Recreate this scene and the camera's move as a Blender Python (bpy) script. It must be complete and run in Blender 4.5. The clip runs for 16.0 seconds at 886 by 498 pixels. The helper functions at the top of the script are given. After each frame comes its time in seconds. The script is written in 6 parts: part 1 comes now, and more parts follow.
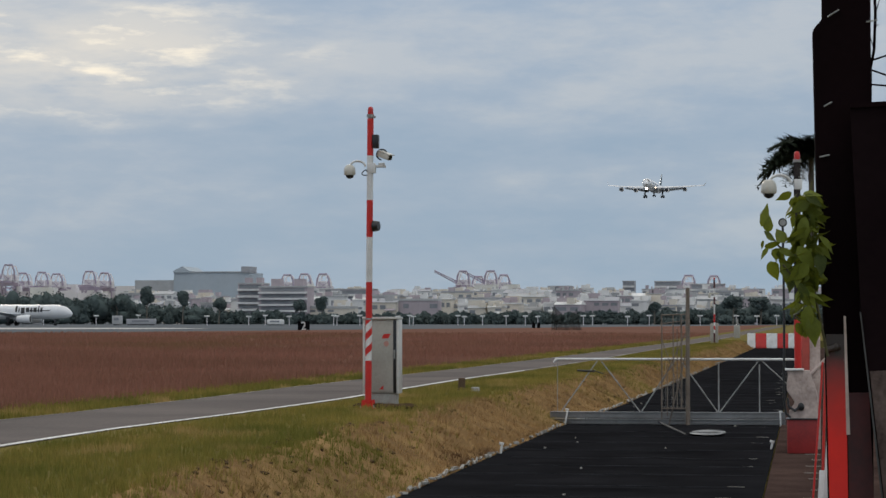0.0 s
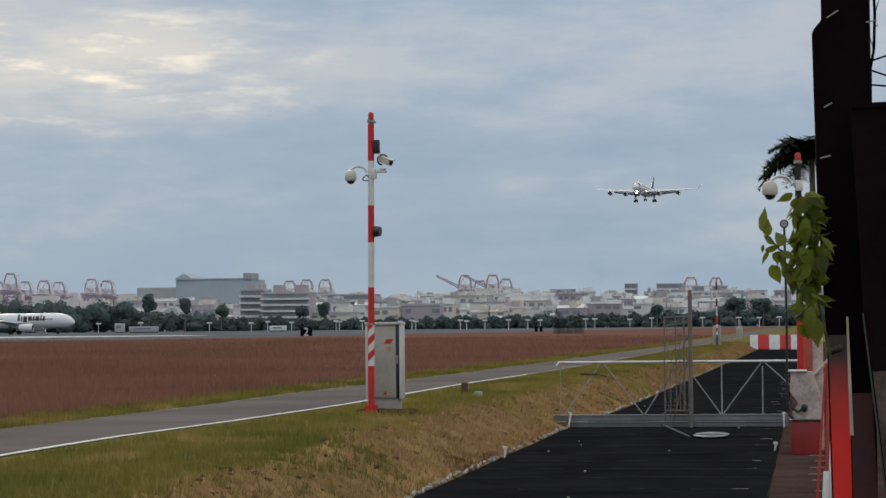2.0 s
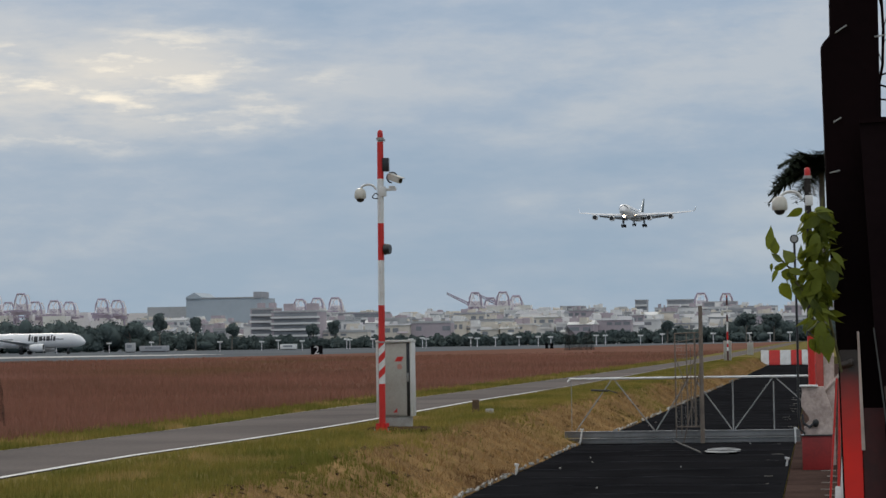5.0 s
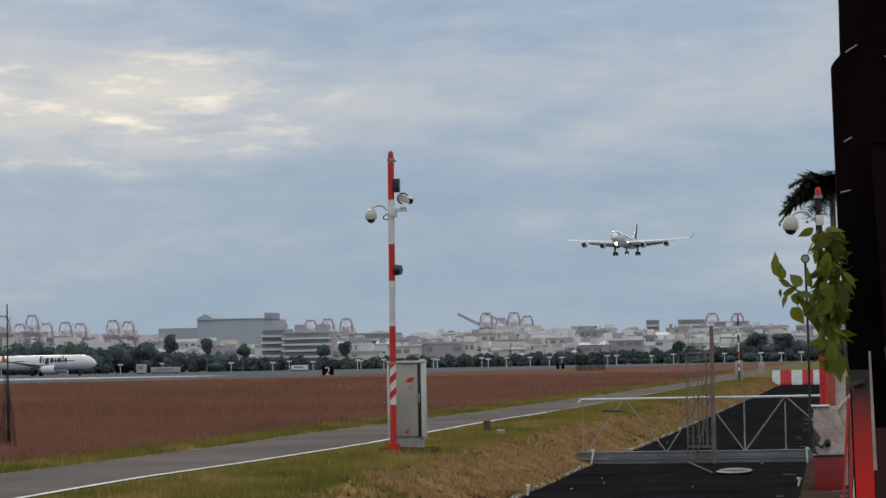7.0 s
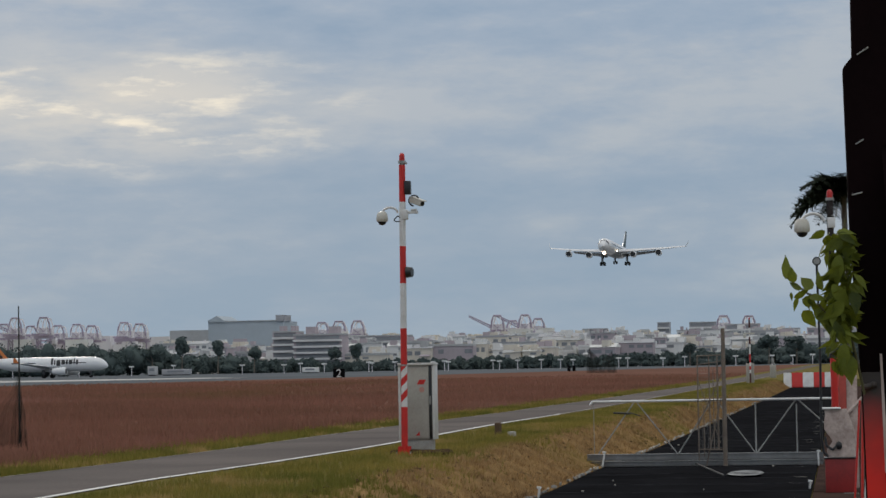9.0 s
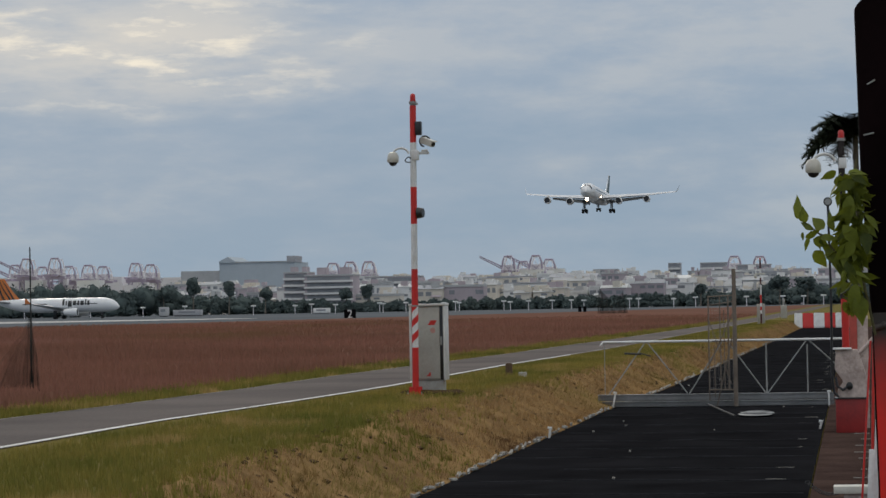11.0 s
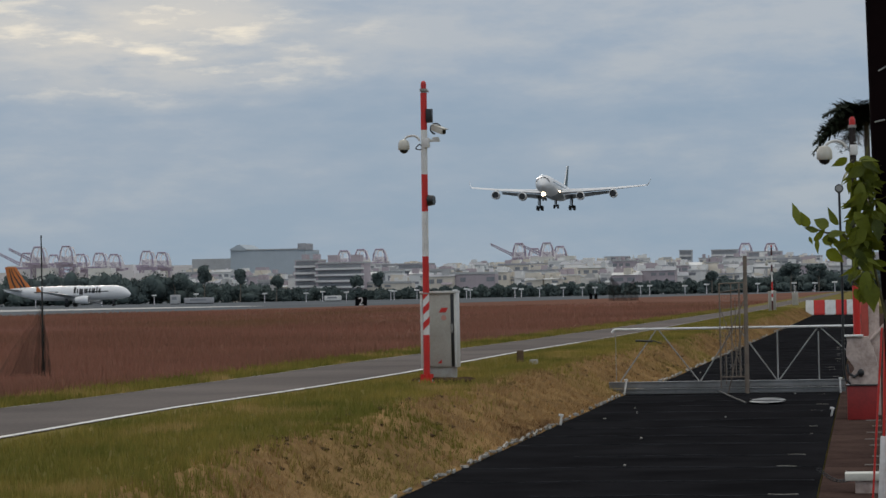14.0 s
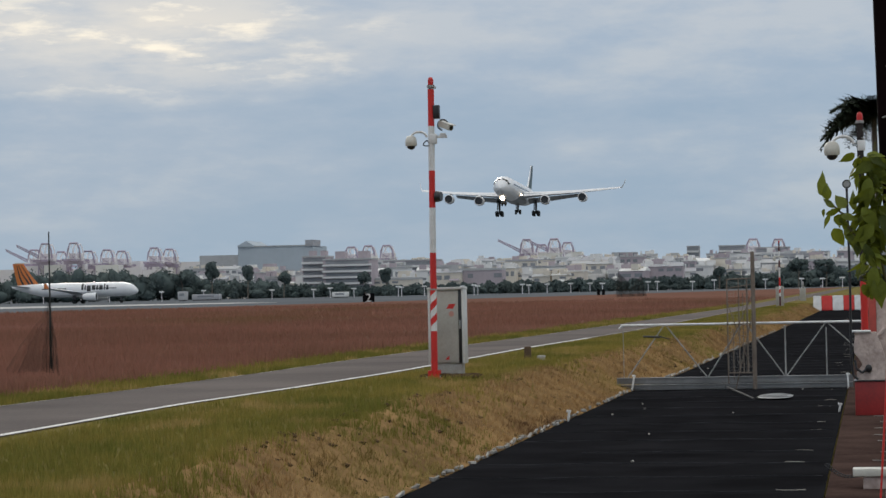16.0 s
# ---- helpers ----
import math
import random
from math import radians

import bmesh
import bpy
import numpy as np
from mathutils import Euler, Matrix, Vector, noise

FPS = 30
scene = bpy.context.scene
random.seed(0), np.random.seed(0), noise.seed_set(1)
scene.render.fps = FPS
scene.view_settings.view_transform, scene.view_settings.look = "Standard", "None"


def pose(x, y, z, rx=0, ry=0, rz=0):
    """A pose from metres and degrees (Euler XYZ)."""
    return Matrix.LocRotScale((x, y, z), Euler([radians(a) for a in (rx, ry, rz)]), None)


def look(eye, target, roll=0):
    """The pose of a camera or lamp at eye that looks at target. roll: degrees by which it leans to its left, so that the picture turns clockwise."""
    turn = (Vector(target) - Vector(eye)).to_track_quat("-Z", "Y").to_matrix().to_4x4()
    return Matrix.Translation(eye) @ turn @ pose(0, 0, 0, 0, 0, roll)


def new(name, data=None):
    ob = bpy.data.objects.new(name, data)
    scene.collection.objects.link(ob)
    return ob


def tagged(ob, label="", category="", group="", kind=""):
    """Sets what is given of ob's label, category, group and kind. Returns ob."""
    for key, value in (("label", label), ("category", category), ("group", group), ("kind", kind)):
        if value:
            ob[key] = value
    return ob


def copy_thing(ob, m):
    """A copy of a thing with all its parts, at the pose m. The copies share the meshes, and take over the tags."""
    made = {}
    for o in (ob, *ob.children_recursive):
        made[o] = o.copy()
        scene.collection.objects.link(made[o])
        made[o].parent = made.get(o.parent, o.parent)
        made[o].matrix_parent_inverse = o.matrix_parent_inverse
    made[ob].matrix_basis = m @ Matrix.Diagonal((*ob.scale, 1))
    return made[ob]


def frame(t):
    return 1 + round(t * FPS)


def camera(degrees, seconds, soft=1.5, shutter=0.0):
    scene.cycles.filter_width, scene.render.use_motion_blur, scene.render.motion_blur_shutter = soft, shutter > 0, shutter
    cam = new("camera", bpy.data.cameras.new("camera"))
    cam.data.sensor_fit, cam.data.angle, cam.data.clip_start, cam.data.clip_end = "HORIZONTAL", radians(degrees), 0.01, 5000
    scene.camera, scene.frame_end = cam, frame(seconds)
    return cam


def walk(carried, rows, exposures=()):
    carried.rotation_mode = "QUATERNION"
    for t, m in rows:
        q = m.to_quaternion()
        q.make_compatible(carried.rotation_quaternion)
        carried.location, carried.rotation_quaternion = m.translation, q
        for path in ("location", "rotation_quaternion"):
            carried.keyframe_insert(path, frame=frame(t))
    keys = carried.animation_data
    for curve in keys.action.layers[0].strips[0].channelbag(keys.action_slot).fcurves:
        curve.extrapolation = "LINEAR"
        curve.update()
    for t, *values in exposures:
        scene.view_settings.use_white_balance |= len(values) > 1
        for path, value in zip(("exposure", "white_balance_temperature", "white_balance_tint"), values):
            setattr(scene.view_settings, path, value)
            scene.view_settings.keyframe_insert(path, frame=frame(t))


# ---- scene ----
# ================= camera =================
EYE = (0.0, 0.0, 1.7)
cam = camera(20.0, 16.0, soft=1.5)
PATH = [
    (0.0, 8.205, 1.613, 0.006), (0.5, 8.207, 1.640, 0.144), (1.0, 8.217, 1.664, 0.289), (1.5, 8.233, 1.690, 0.418),
    (2.0, 8.260, 1.719, 0.569), (2.5, 8.292, 1.755, 0.671), (3.0, 8.318, 1.802, 0.765), (3.5, 8.351, 1.854, 0.814),
    (4.0, 8.387, 1.928, 0.874), (6.5, 8.687, 2.471, 1.038), (7.0, 8.752, 2.595, 1.071), (7.5, 8.816, 2.719, 1.053),
    (8.0, 8.887, 2.844, 1.066), (8.5, 8.951, 2.912, 1.051), (9.0, 9.005, 2.650, 1.031), (9.5, 9.048, 2.176, 1.057),
    (10.0, 9.114, 1.787, 1.049), (12.5, 9.423, 1.061, 1.128), (13.0, 9.462, 1.047, 1.139), (13.5, 9.490, 1.032, 1.131),
    (14.0, 9.506, 1.021, 1.124), (14.5, 9.524, 1.003, 1.120), (15.0, 9.540, 0.986, 1.131), (15.5, 9.560, 0.961, 1.128),
    (16.0, 9.677, 0.937, 1.210)]
walk(cam, [(t, pose(*EYE, 90 + pitch, roll, yaw)) for t, yaw, pitch, roll in PATH],
     [(0.0, 0.0), (7.0, -0.02), (8.0, -0.12), (9.5, -0.15), (14.0, -0.16), (14.5, 0.0), (15.0, 0.05), (16.0, 0.07)])

# ================= sky, sun =================
SUN_AZ, SUN_EL = -18.0, 16.0          # degrees from +y towards +x, and above the horizon
world = bpy.data.worlds.new("sky")
scene.world = world
world.use_nodes = True
wn, wl = world.node_tree.nodes, world.node_tree.links
wn.clear()


def wnode(kind, **kw):
    n = wn.new(kind)
    for k, v in kw.items():
        n.inputs[k].default_value = v
    return n


def wmath(op, a, b=0.0, clamp=False):
    n = wn.new("ShaderNodeMath")
    n.operation, n.use_clamp = op, clamp
    for sock, v in zip(n.inputs, (a, b)):
        if isinstance(v, (int, float)):
            sock.default_value = v
        else:
            wl.new(v, sock)
    return n.outputs[0]


def wramp(fac, stops):
    n = wn.new("ShaderNodeValToRGB")
    el = n.color_ramp.elements
    while len(el) < len(stops):
        el.new(0.5)
    for e, (p, c) in zip(el, stops):
        e.position, e.color = p, (*c, 1)
    wl.new(fac, n.inputs[0])
    return n.outputs[0]


def wmix(fac, a, b):
    n = wn.new("ShaderNodeMix")
    n.data_type = "RGBA"
    for sock, v in ((n.inputs[0], fac), (n.inputs[6], a), (n.inputs[7], b)):
        if isinstance(v, (int, float)):
            sock.default_value = v
        elif isinstance(v, tuple):
            sock.default_value = (*v, 1)
        else:
            wl.new(v, sock)
    return n.outputs[2]


def wnoise(vec, scale, detail, rough, off):
    m = wn.new("ShaderNodeMapping")
    m.inputs["Scale"].default_value = scale
    m.inputs["Location"].default_value = off
    wl.new(vec, m.inputs[0])
    n = wnode("ShaderNodeTexNoise", Scale=1.0, Detail=detail, Roughness=rough)
    wl.new(m.outputs[0], n.inputs["Vector"])
    return n.outputs["Fac"]


nish = wn.new("ShaderNodeTexSky")
nish.sky_type, nish.sun_disc = "NISHITA", False
nish.sun_elevation, nish.sun_rotation = radians(SUN_EL), radians(SUN_AZ)
nish.air_density, nish.dust_density = 1.2, 3.0
tc = wn.new("ShaderNodeTexCoord")
way = tc.outputs["Generated"]
sep = wn.new("ShaderNodeSeparateXYZ")
wl.new(way, sep.inputs[0])
up = sep.outputs[2]
# overcast sheet: blue-grey, a little lighter where the sheet is thick
bands = wnoise(way, (6.0, 6.0, 26.0), 6, 0.55, (3.1, 0.4, 1.7))
puffs = wnoise(way, (26.0, 26.0, 84.0), 8, 0.62, (0.3, 2.2, 5.0))


def layer(z, half):
    """A soft horizontal bank of cloud at the height z."""
    q = wmath("DIVIDE", wmath("SUBTRACT", up, z), half)
    return wmath("POWER", 2.718, wmath("MULTIPLY", wmath("MULTIPLY", q, q), -1.0))


both = wmath("ADD", wmath("MULTIPLY", bands, 0.66), wmath("MULTIPLY", puffs, 0.34))
both = wmath("ADD", both, wmath("MULTIPLY", layer(0.112, 0.016), 0.055))
both = wmath("SUBTRACT", both, wmath("MULTIPLY", layer(0.072, 0.014), 0.035))
height = wmath("DIVIDE", up, 0.16, True)
sheet_low = wramp(both, [(0.40, (2.98, 4.03, 5.1)), (0.50, (3.26, 4.2, 5.18)), (0.62, (3.95, 4.72, 5.45))])
sheet_high = wramp(both, [(0.38, (2.72, 3.84, 5.3)), (0.50, (3.52, 4.45, 5.7)), (0.62, (4.85, 5.35, 6.0))])
sheet = wmix(height, sheet_low, sheet_high)
# thin place in front of the sun, with bright ragged edges
dirn = Vector((math.sin(radians(-16.3)) * math.cos(radians(5.95)), math.cos(radians(-16.3)) * math.cos(radians(5.95)), math.sin(radians(5.95))))
off = wn.new("ShaderNodeVectorMath")
off.operation = "SUBTRACT"
off.inputs[1].default_value = dirn
wl.new(way, off.inputs[0])
sq = wn.new("ShaderNodeVectorMath")
sq.operation = "MULTIPLY"
sq.inputs[1].default_value = (1 / 0.085, 1 / 0.085, 1 / 0.023)
wl.new(off.outputs[0], sq.inputs[0])
ln = wn.new("ShaderNodeVectorMath")
ln.operation = "LENGTH"
wl.new(sq.outputs[0], ln.inputs[0])
near = wmath("SUBTRACT", 1.3, wmath("MULTIPLY", ln.outputs["Value"], 0.95), True)
billow = wnoise(way, (17.0, 17.0, 74.0), 9, 0.58, (2.3, 1.2, 3.0))
glow = wmath("MULTIPLY", near, wramp(billow, [(0.36, (0.12,) * 3), (0.47, (0.55,) * 3), (0.60, (1.0,) * 3)]))
sheet = wmix(wmath("MULTIPLY", glow, 0.92, True), sheet, (6.85, 6.7, 6.35))
# sunlit tops where the billows thin out
edges = wnoise(way, (32.0, 32.0, 135.0), 7, 0.6, (1.3, 0.2, 0.9))
tops = wramp(edges, [(0.51, (0.0,) * 3), (0.58, (0.5,) * 3), (0.66, (1.0,) * 3)])
lit = wramp(billow, [(0.42, (0.15,) * 3), (0.56, (1.0,) * 3)])
sheet = wmix(wmath("MULTIPLY", wmath("MULTIPLY", near, lit), tops), sheet, (9.4, 8.7, 7.4))
# an overcast sky is about twice as bright overhead as at the horizon
lift = wmath("MULTIPLY", wmath("SUBTRACT", up, 0.18), 1.6, True)
zen = wn.new("ShaderNodeVectorMath")
zen.operation = "MULTIPLY"
wl.new(sheet, zen.inputs[0])
tint = wn.new("ShaderNodeCombineXYZ")
for sock, v in zip(tint.inputs, (1.85, 1.30, 0.80)):
    wl.new(wmath("ADD", 1.0, wmath("MULTIPLY", lift, v)), sock)
wl.new(tint.outputs[0], zen.inputs[1])
sheet = zen.outputs[0]
sky = wmix(0.992, nish.outputs[0], sheet)
bg = wnode("ShaderNodeBackground", Strength=0.1)
wl.new(sky, bg.inputs[0])
wout = wn.new("ShaderNodeOutputWorld")
wl.new(bg.outputs[0], wout.inputs[0])

sun = new("sun", bpy.data.lights.new("sun", "SUN"))
sun.data.energy, sun.data.angle, sun.data.color = 0.7, radians(14), (1.0, 0.93, 0.82)
az, el = radians(SUN_AZ), radians(SUN_EL)
sun.matrix_world = look((0, 0, 50), (-50 * math.sin(az) * math.cos(el), -50 * math.cos(az) * math.cos(el), 50 - 50 * math.sin(el)))

# ================= materials =================
def mat(name, col, rough=0.7, metal=0.0, col2=None, scale=3.0, fine=40.0, bump=0.15, dist=0.01, coords="Object", island=0.0, obrand=0.0, emit=0.0, stretch=(1, 1, 1), spec=None):
    """Base colour varied at two scales between col and col2, with fine relief."""
    m = bpy.data.materials.new(name)
    m.use_nodes = True
    nt = m.node_tree
    n, l = nt.nodes, nt.links
    b = n["Principled BSDF"]
    col2 = col2 or tuple(c * 0.72 for c in col)
    tcn = n.new("ShaderNodeTexCoord")
    mp = n.new("ShaderNodeMapping")
    mp.inputs["Scale"].default_value = stretch
    l.new(tcn.outputs[coords], mp.inputs[0])
    na, nb = n.new("ShaderNodeTexNoise"), n.new("ShaderNodeTexNoise")
    for node, sc, dt in ((na, scale, 5), (nb, fine, 4)):
        node.inputs["Scale"].default_value, node.inputs["Detail"].default_value = sc, dt
        l.new(mp.outputs[0], node.inputs["Vector"])
    add = n.new("ShaderNodeMath")
    add.operation = "MULTIPLY_ADD"
    l.new(nb.outputs["Fac"], add.inputs[0])
    add.inputs[1].default_value = 0.45
    l.new(na.outputs["Fac"], add.inputs[2])
    last = add.outputs[0]
    for amount, kind, sock in ((island, "ShaderNodeNewGeometry", "Random Per Island"), (obrand, "ShaderNodeObjectInfo", "Random")):
        if amount:
            src, ad = n.new(kind), n.new("ShaderNodeMath")
            ad.operation = "MULTIPLY_ADD"
            l.new(src.outputs[sock], ad.inputs[0])
            ad.inputs[1].default_value = amount
            l.new(last, ad.inputs[2])
            last = ad.outputs[0]
    hi = 0.92 + island + obrand
    rmp = n.new("ShaderNodeMapRange")
    rmp.inputs["From Min"].default_value, rmp.inputs["From Max"].default_value = 0.5, hi
    l.new(last, rmp.inputs[0])
    mix = n.new("ShaderNodeMix")
    mix.data_type = "RGBA"
    mix.inputs[6].default_value, mix.inputs[7].default_value = (*col2, 1), (*col, 1)
    l.new(rmp.outputs[0], mix.inputs[0])
    l.new(mix.outputs[2], b.inputs["Base Color"])
    b.inputs["Roughness"].default_value, b.inputs["Metallic"].default_value = rough, metal
    if spec is not None:
        b.inputs["Specular IOR Level"].default_value = spec
    if bump:
        bp = n.new("ShaderNodeBump")
        bp.inputs["Strength"].default_value, bp.inputs["Distance"].default_value = bump, dist
        l.new(nb.outputs["Fac"], bp.inputs["Height"])
        l.new(bp.outputs[0], b.inputs["Normal"])
    if emit:
        b.inputs["Emission Color"].default_value, b.inputs["Emission Strength"].default_value = (*col, 1), emit
    return m


def patches(m, col, scale, lo, hi, stretch=(1, 1, 1), seed=0.0):
    """Lays soft-edged patches of another colour over a material."""
    n, l = m.node_tree.nodes, m.node_tree.links
    sock = n["Principled BSDF"].inputs["Base Color"]
    under = sock.links[0].from_socket
    geo, mp, nz, rg_, mx_ = (n.new("ShaderNode" + k) for k in ("NewGeometry", "Mapping", "TexNoise", "MapRange", "Mix"))
    mp.inputs["Scale"].default_value, mp.inputs["Location"].default_value = stretch, (seed, seed * 0.7, 0)
    nz.inputs["Scale"].default_value, nz.inputs["Detail"].default_value = scale, 5
    rg_.inputs["From Min"].default_value, rg_.inputs["From Max"].default_value = lo, hi
    mx_.data_type = "RGBA"
    mx_.inputs[7].default_value = (*col, 1)
    l.new(geo.outputs["Position"], mp.inputs[0])
    l.new(mp.outputs[0], nz.inputs["Vector"])
    l.new(nz.outputs["Fac"], rg_.inputs[0])
    l.new(rg_.outputs[0], mx_.inputs[0])
    l.new(under, mx_.inputs[6])
    l.new(mx_.outputs[2], sock)


M_GRASS = mat("grass_ground", (0.20, 0.155, 0.062), 0.95, col2=(0.12, 0.11, 0.038), scale=0.35, fine=9, bump=0.5, dist=0.05, spec=0.0)
M_GRASS_BLADE = mat("grass_blade", (0.38, 0.285, 0.08), 0.8, col2=(0.12, 0.135, 0.028), scale=0.2, fine=2.0, bump=0, island=0.3, spec=0.0)
M_DRY_BLADE = mat("dry_blade", (0.52, 0.345, 0.16), 0.85, col2=(0.22, 0.128, 0.06), scale=0.6, fine=4, bump=0, island=0.35, spec=0.0)
M_BANK = mat("bank_soil", (0.30, 0.19, 0.085), 0.95, col2=(0.14, 0.085, 0.042), scale=1.1, fine=7, bump=0.6, dist=0.06, spec=0.0)
M_BROWN = mat("brown_field", (0.195, 0.101, 0.076), 0.95, col2=(0.138, 0.077, 0.056), scale=0.05, fine=0.9, bump=0.4, dist=0.1, spec=0.0)
M_BROWN_BLADE = mat("red_brown_blade", (0.375, 0.178, 0.130), 0.85, col2=(0.19, 0.105, 0.068), scale=0.05, fine=0.5, bump=0, island=0.25, spec=0.0)
patches(M_BROWN_BLADE, (0.20, 0.135, 0.06), 0.035, 0.53, 0.74, (1, 0.45, 1), 3.0)
patches(M_BROWN_BLADE, (0.40, 0.21, 0.17), 0.09, 0.55, 0.75, (0.6, 0.25, 1), 11.0)
patches(M_DRY_BLADE, (0.17, 0.10, 0.052), 0.9, 0.54, 0.66, (1, 0.5, 1), 5.0)
patches(M_DRY_BLADE, (0.27, 0.225, 0.07), 0.3, 0.52, 0.66, (1, 0.4, 1), 9.0)
patches(M_GRASS_BLADE, (0.13, 0.14, 0.03), 0.5, 0.5, 0.66, (1, 0.35, 1), 2.0)
patches(M_GRASS_BLADE, (0.44, 0.30, 0.12), 0.7, 0.56, 0.68, (1, 0.4, 1), 7.0)
M_ROAD = mat("patrol_road_asphalt", (0.175, 0.152, 0.142), 0.9, col2=(0.115, 0.102, 0.097), scale=0.25, fine=14, bump=0.25, spec=0.0)
M_RUNWAY = mat("runway_asphalt", (0.145, 0.155, 0.165), 0.8, col2=(0.105, 0.114, 0.124), scale=0.01, fine=0.12, bump=0, spec=0.0)
M_CONC_FAR = mat("pale_concrete", (0.62, 0.60, 0.57), 0.8, col2=(0.36, 0.355, 0.345), scale=0.02, fine=0.3, bump=0, spec=0.0)
M_LINE = mat("white_road_paint", (0.78, 0.76, 0.72), 0.7, col2=(0.55, 0.53, 0.5), scale=1.2, fine=20, bump=0.1, spec=0.0)
M_OLDLINE = mat("faded_road_paint", (0.44, 0.42, 0.37), 0.8, col2=(0.14, 0.125, 0.115), scale=0.5, fine=9, bump=0.1, spec=0.0)
M_NET = mat("black_netting", (0.017, 0.017, 0.019), 1.0, spec=0.0, col2=(0.009, 0.009, 0.010), scale=0.8, fine=60, bump=0.5, dist=0.01)
M_ROPE = mat("grey_rope", (0.05, 0.05, 0.055), 0.9, col2=(0.014, 0.014, 0.015), scale=2, fine=30, spec=0.0)
M_PATH = mat("wet_brown_concrete", (0.075, 0.049, 0.041), 0.8, col2=(0.032, 0.021, 0.019), scale=0.9, fine=18, bump=0.3, spec=0.0)
M_STONE = mat("pale_kerb_stone", (0.46, 0.44, 0.40), 0.9, col2=(0.16, 0.145, 0.125), scale=2.5, fine=22, bump=0.5, obrand=0.4, spec=0.0)
M_RED = mat("red_paint", (0.62, 0.025, 0.018), 0.45, col2=(0.5, 0.02, 0.016), scale=3, fine=30, bump=0.1)
M_WHITE = mat("white_paint", (0.80, 0.80, 0.79), 0.45, col2=(0.58, 0.57, 0.55), scale=2.5, fine=28, bump=0.1)
M_CREAM = mat("cream_housing", (0.62, 0.60, 0.53), 0.4, col2=(0.5, 0.48, 0.42), scale=6, fine=50, bump=0.05)
M_DARK = mat("black_plastic", (0.02, 0.02, 0.022), 0.35, col2=(0.012, 0.012, 0.013), scale=8, fine=60, bump=0.05)
M_CABINET = mat("beige_grey_cabinet_paint", (0.44, 0.42, 0.37), 0.55, col2=(0.33, 0.31, 0.27), scale=1.6, fine=25, bump=0.08)
M_CAB_EDGE = mat("pale_cabinet_frame", (0.66, 0.66, 0.63), 0.5, col2=(0.5, 0.49, 0.46), scale=2, fine=25, bump=0.08)
M_PLINTH = mat("plinth_concrete", (0.42, 0.41, 0.38), 0.9, col2=(0.28, 0.26, 0.23), scale=4, fine=40, bump=0.4)
M_SOIL = mat("dark_soil", (0.10, 0.066, 0.038), 0.95, col2=(0.06, 0.04, 0.024), scale=6, fine=40, bump=0.6, spec=0.0)
M_GALV = mat("galvanised_steel", (0.38, 0.38, 0.37), 0.6, 0.2, col2=(0.22, 0.22, 0.21), scale=3, fine=30, bump=0.1)
M_BEAM = mat("grey_painted_beam", (0.26, 0.26, 0.26), 0.5, 0.1, col2=(0.15, 0.15, 0.15), scale=1.5, fine=20, bump=0.15)
M_OLDSTEEL = mat("dull_old_steel", (0.085, 0.085, 0.085), 0.8, col2=(0.045, 0.045, 0.045), scale=4, fine=30, bump=0.1, spec=0.1)
M_WOODPOST = mat("grey_weathered_post", (0.24, 0.195, 0.155), 0.9, col2=(0.12, 0.095, 0.078), scale=2, fine=20, bump=0.3)
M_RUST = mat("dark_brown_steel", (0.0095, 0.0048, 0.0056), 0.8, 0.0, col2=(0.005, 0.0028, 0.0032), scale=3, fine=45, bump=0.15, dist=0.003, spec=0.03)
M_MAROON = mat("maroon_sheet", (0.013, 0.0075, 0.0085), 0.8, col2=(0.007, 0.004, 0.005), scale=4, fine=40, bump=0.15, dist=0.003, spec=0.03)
M_JET = mat("white_aircraft_paint", (0.80, 0.80, 0.80), 0.3, col2=(0.7, 0.7, 0.71), scale=0.3, fine=3, bump=0)
M_JET_GREY = mat("grey_aircraft_metal", (0.36, 0.37, 0.38), 0.4, 0.3, col2=(0.26, 0.27, 0.28), scale=0.6, fine=5, bump=0)
M_WINGDARK = mat("grey_wing_skin", (0.36, 0.38, 0.41), 0.45, 0.1, col2=(0.28, 0.30, 0.33), scale=0.5, fine=4, bump=0)
M_GEAR = mat("dull_gear_steel", (0.12, 0.12, 0.125), 0.6, 0.2, col2=(0.07, 0.07, 0.075), scale=2, fine=12, bump=0)
M_TYRE = mat("black_tyre", (0.018, 0.018, 0.018), 0.85, scale=3, fine=20, bump=0.1)
M_GLASS = mat("dark_window_glass", (0.02, 0.024, 0.03), 0.08, scale=3, fine=20, bump=0)
M_ORANGE = mat("orange_tail_paint", (0.62, 0.19, 0.035), 0.4, col2=(0.5, 0.14, 0.03), scale=0.4, fine=3, bump=0)
M_TEXT = mat("charcoal_marking", (0.03, 0.03, 0.032), 0.5, scale=3, fine=10, bump=0)
M_TEAL = mat("dark_green_tail_paint", (0.012, 0.05, 0.055), 0.4, scale=0.5, fine=4, bump=0)
M_LAMP = mat("landing_light", (1.0, 0.76, 0.50), 0.3, col2=(1.0, 0.76, 0.50), bump=0, emit=9.0)
M_LEAF = mat("vine_leaf", (0.17, 0.20, 0.024), 0.55, col2=(0.016, 0.030, 0.008), scale=9, fine=60, bump=0.2, dist=0.002, obrand=0.9, spec=0.25)
lt = M_LEAF.node_tree
tr, mxs = lt.nodes.new("ShaderNodeBsdfTranslucent"), lt.nodes.new("ShaderNodeMixShader")
tr.inputs[0].default_value = (0.30, 0.34, 0.03, 1)
mxs.inputs[0].default_value = 0.22
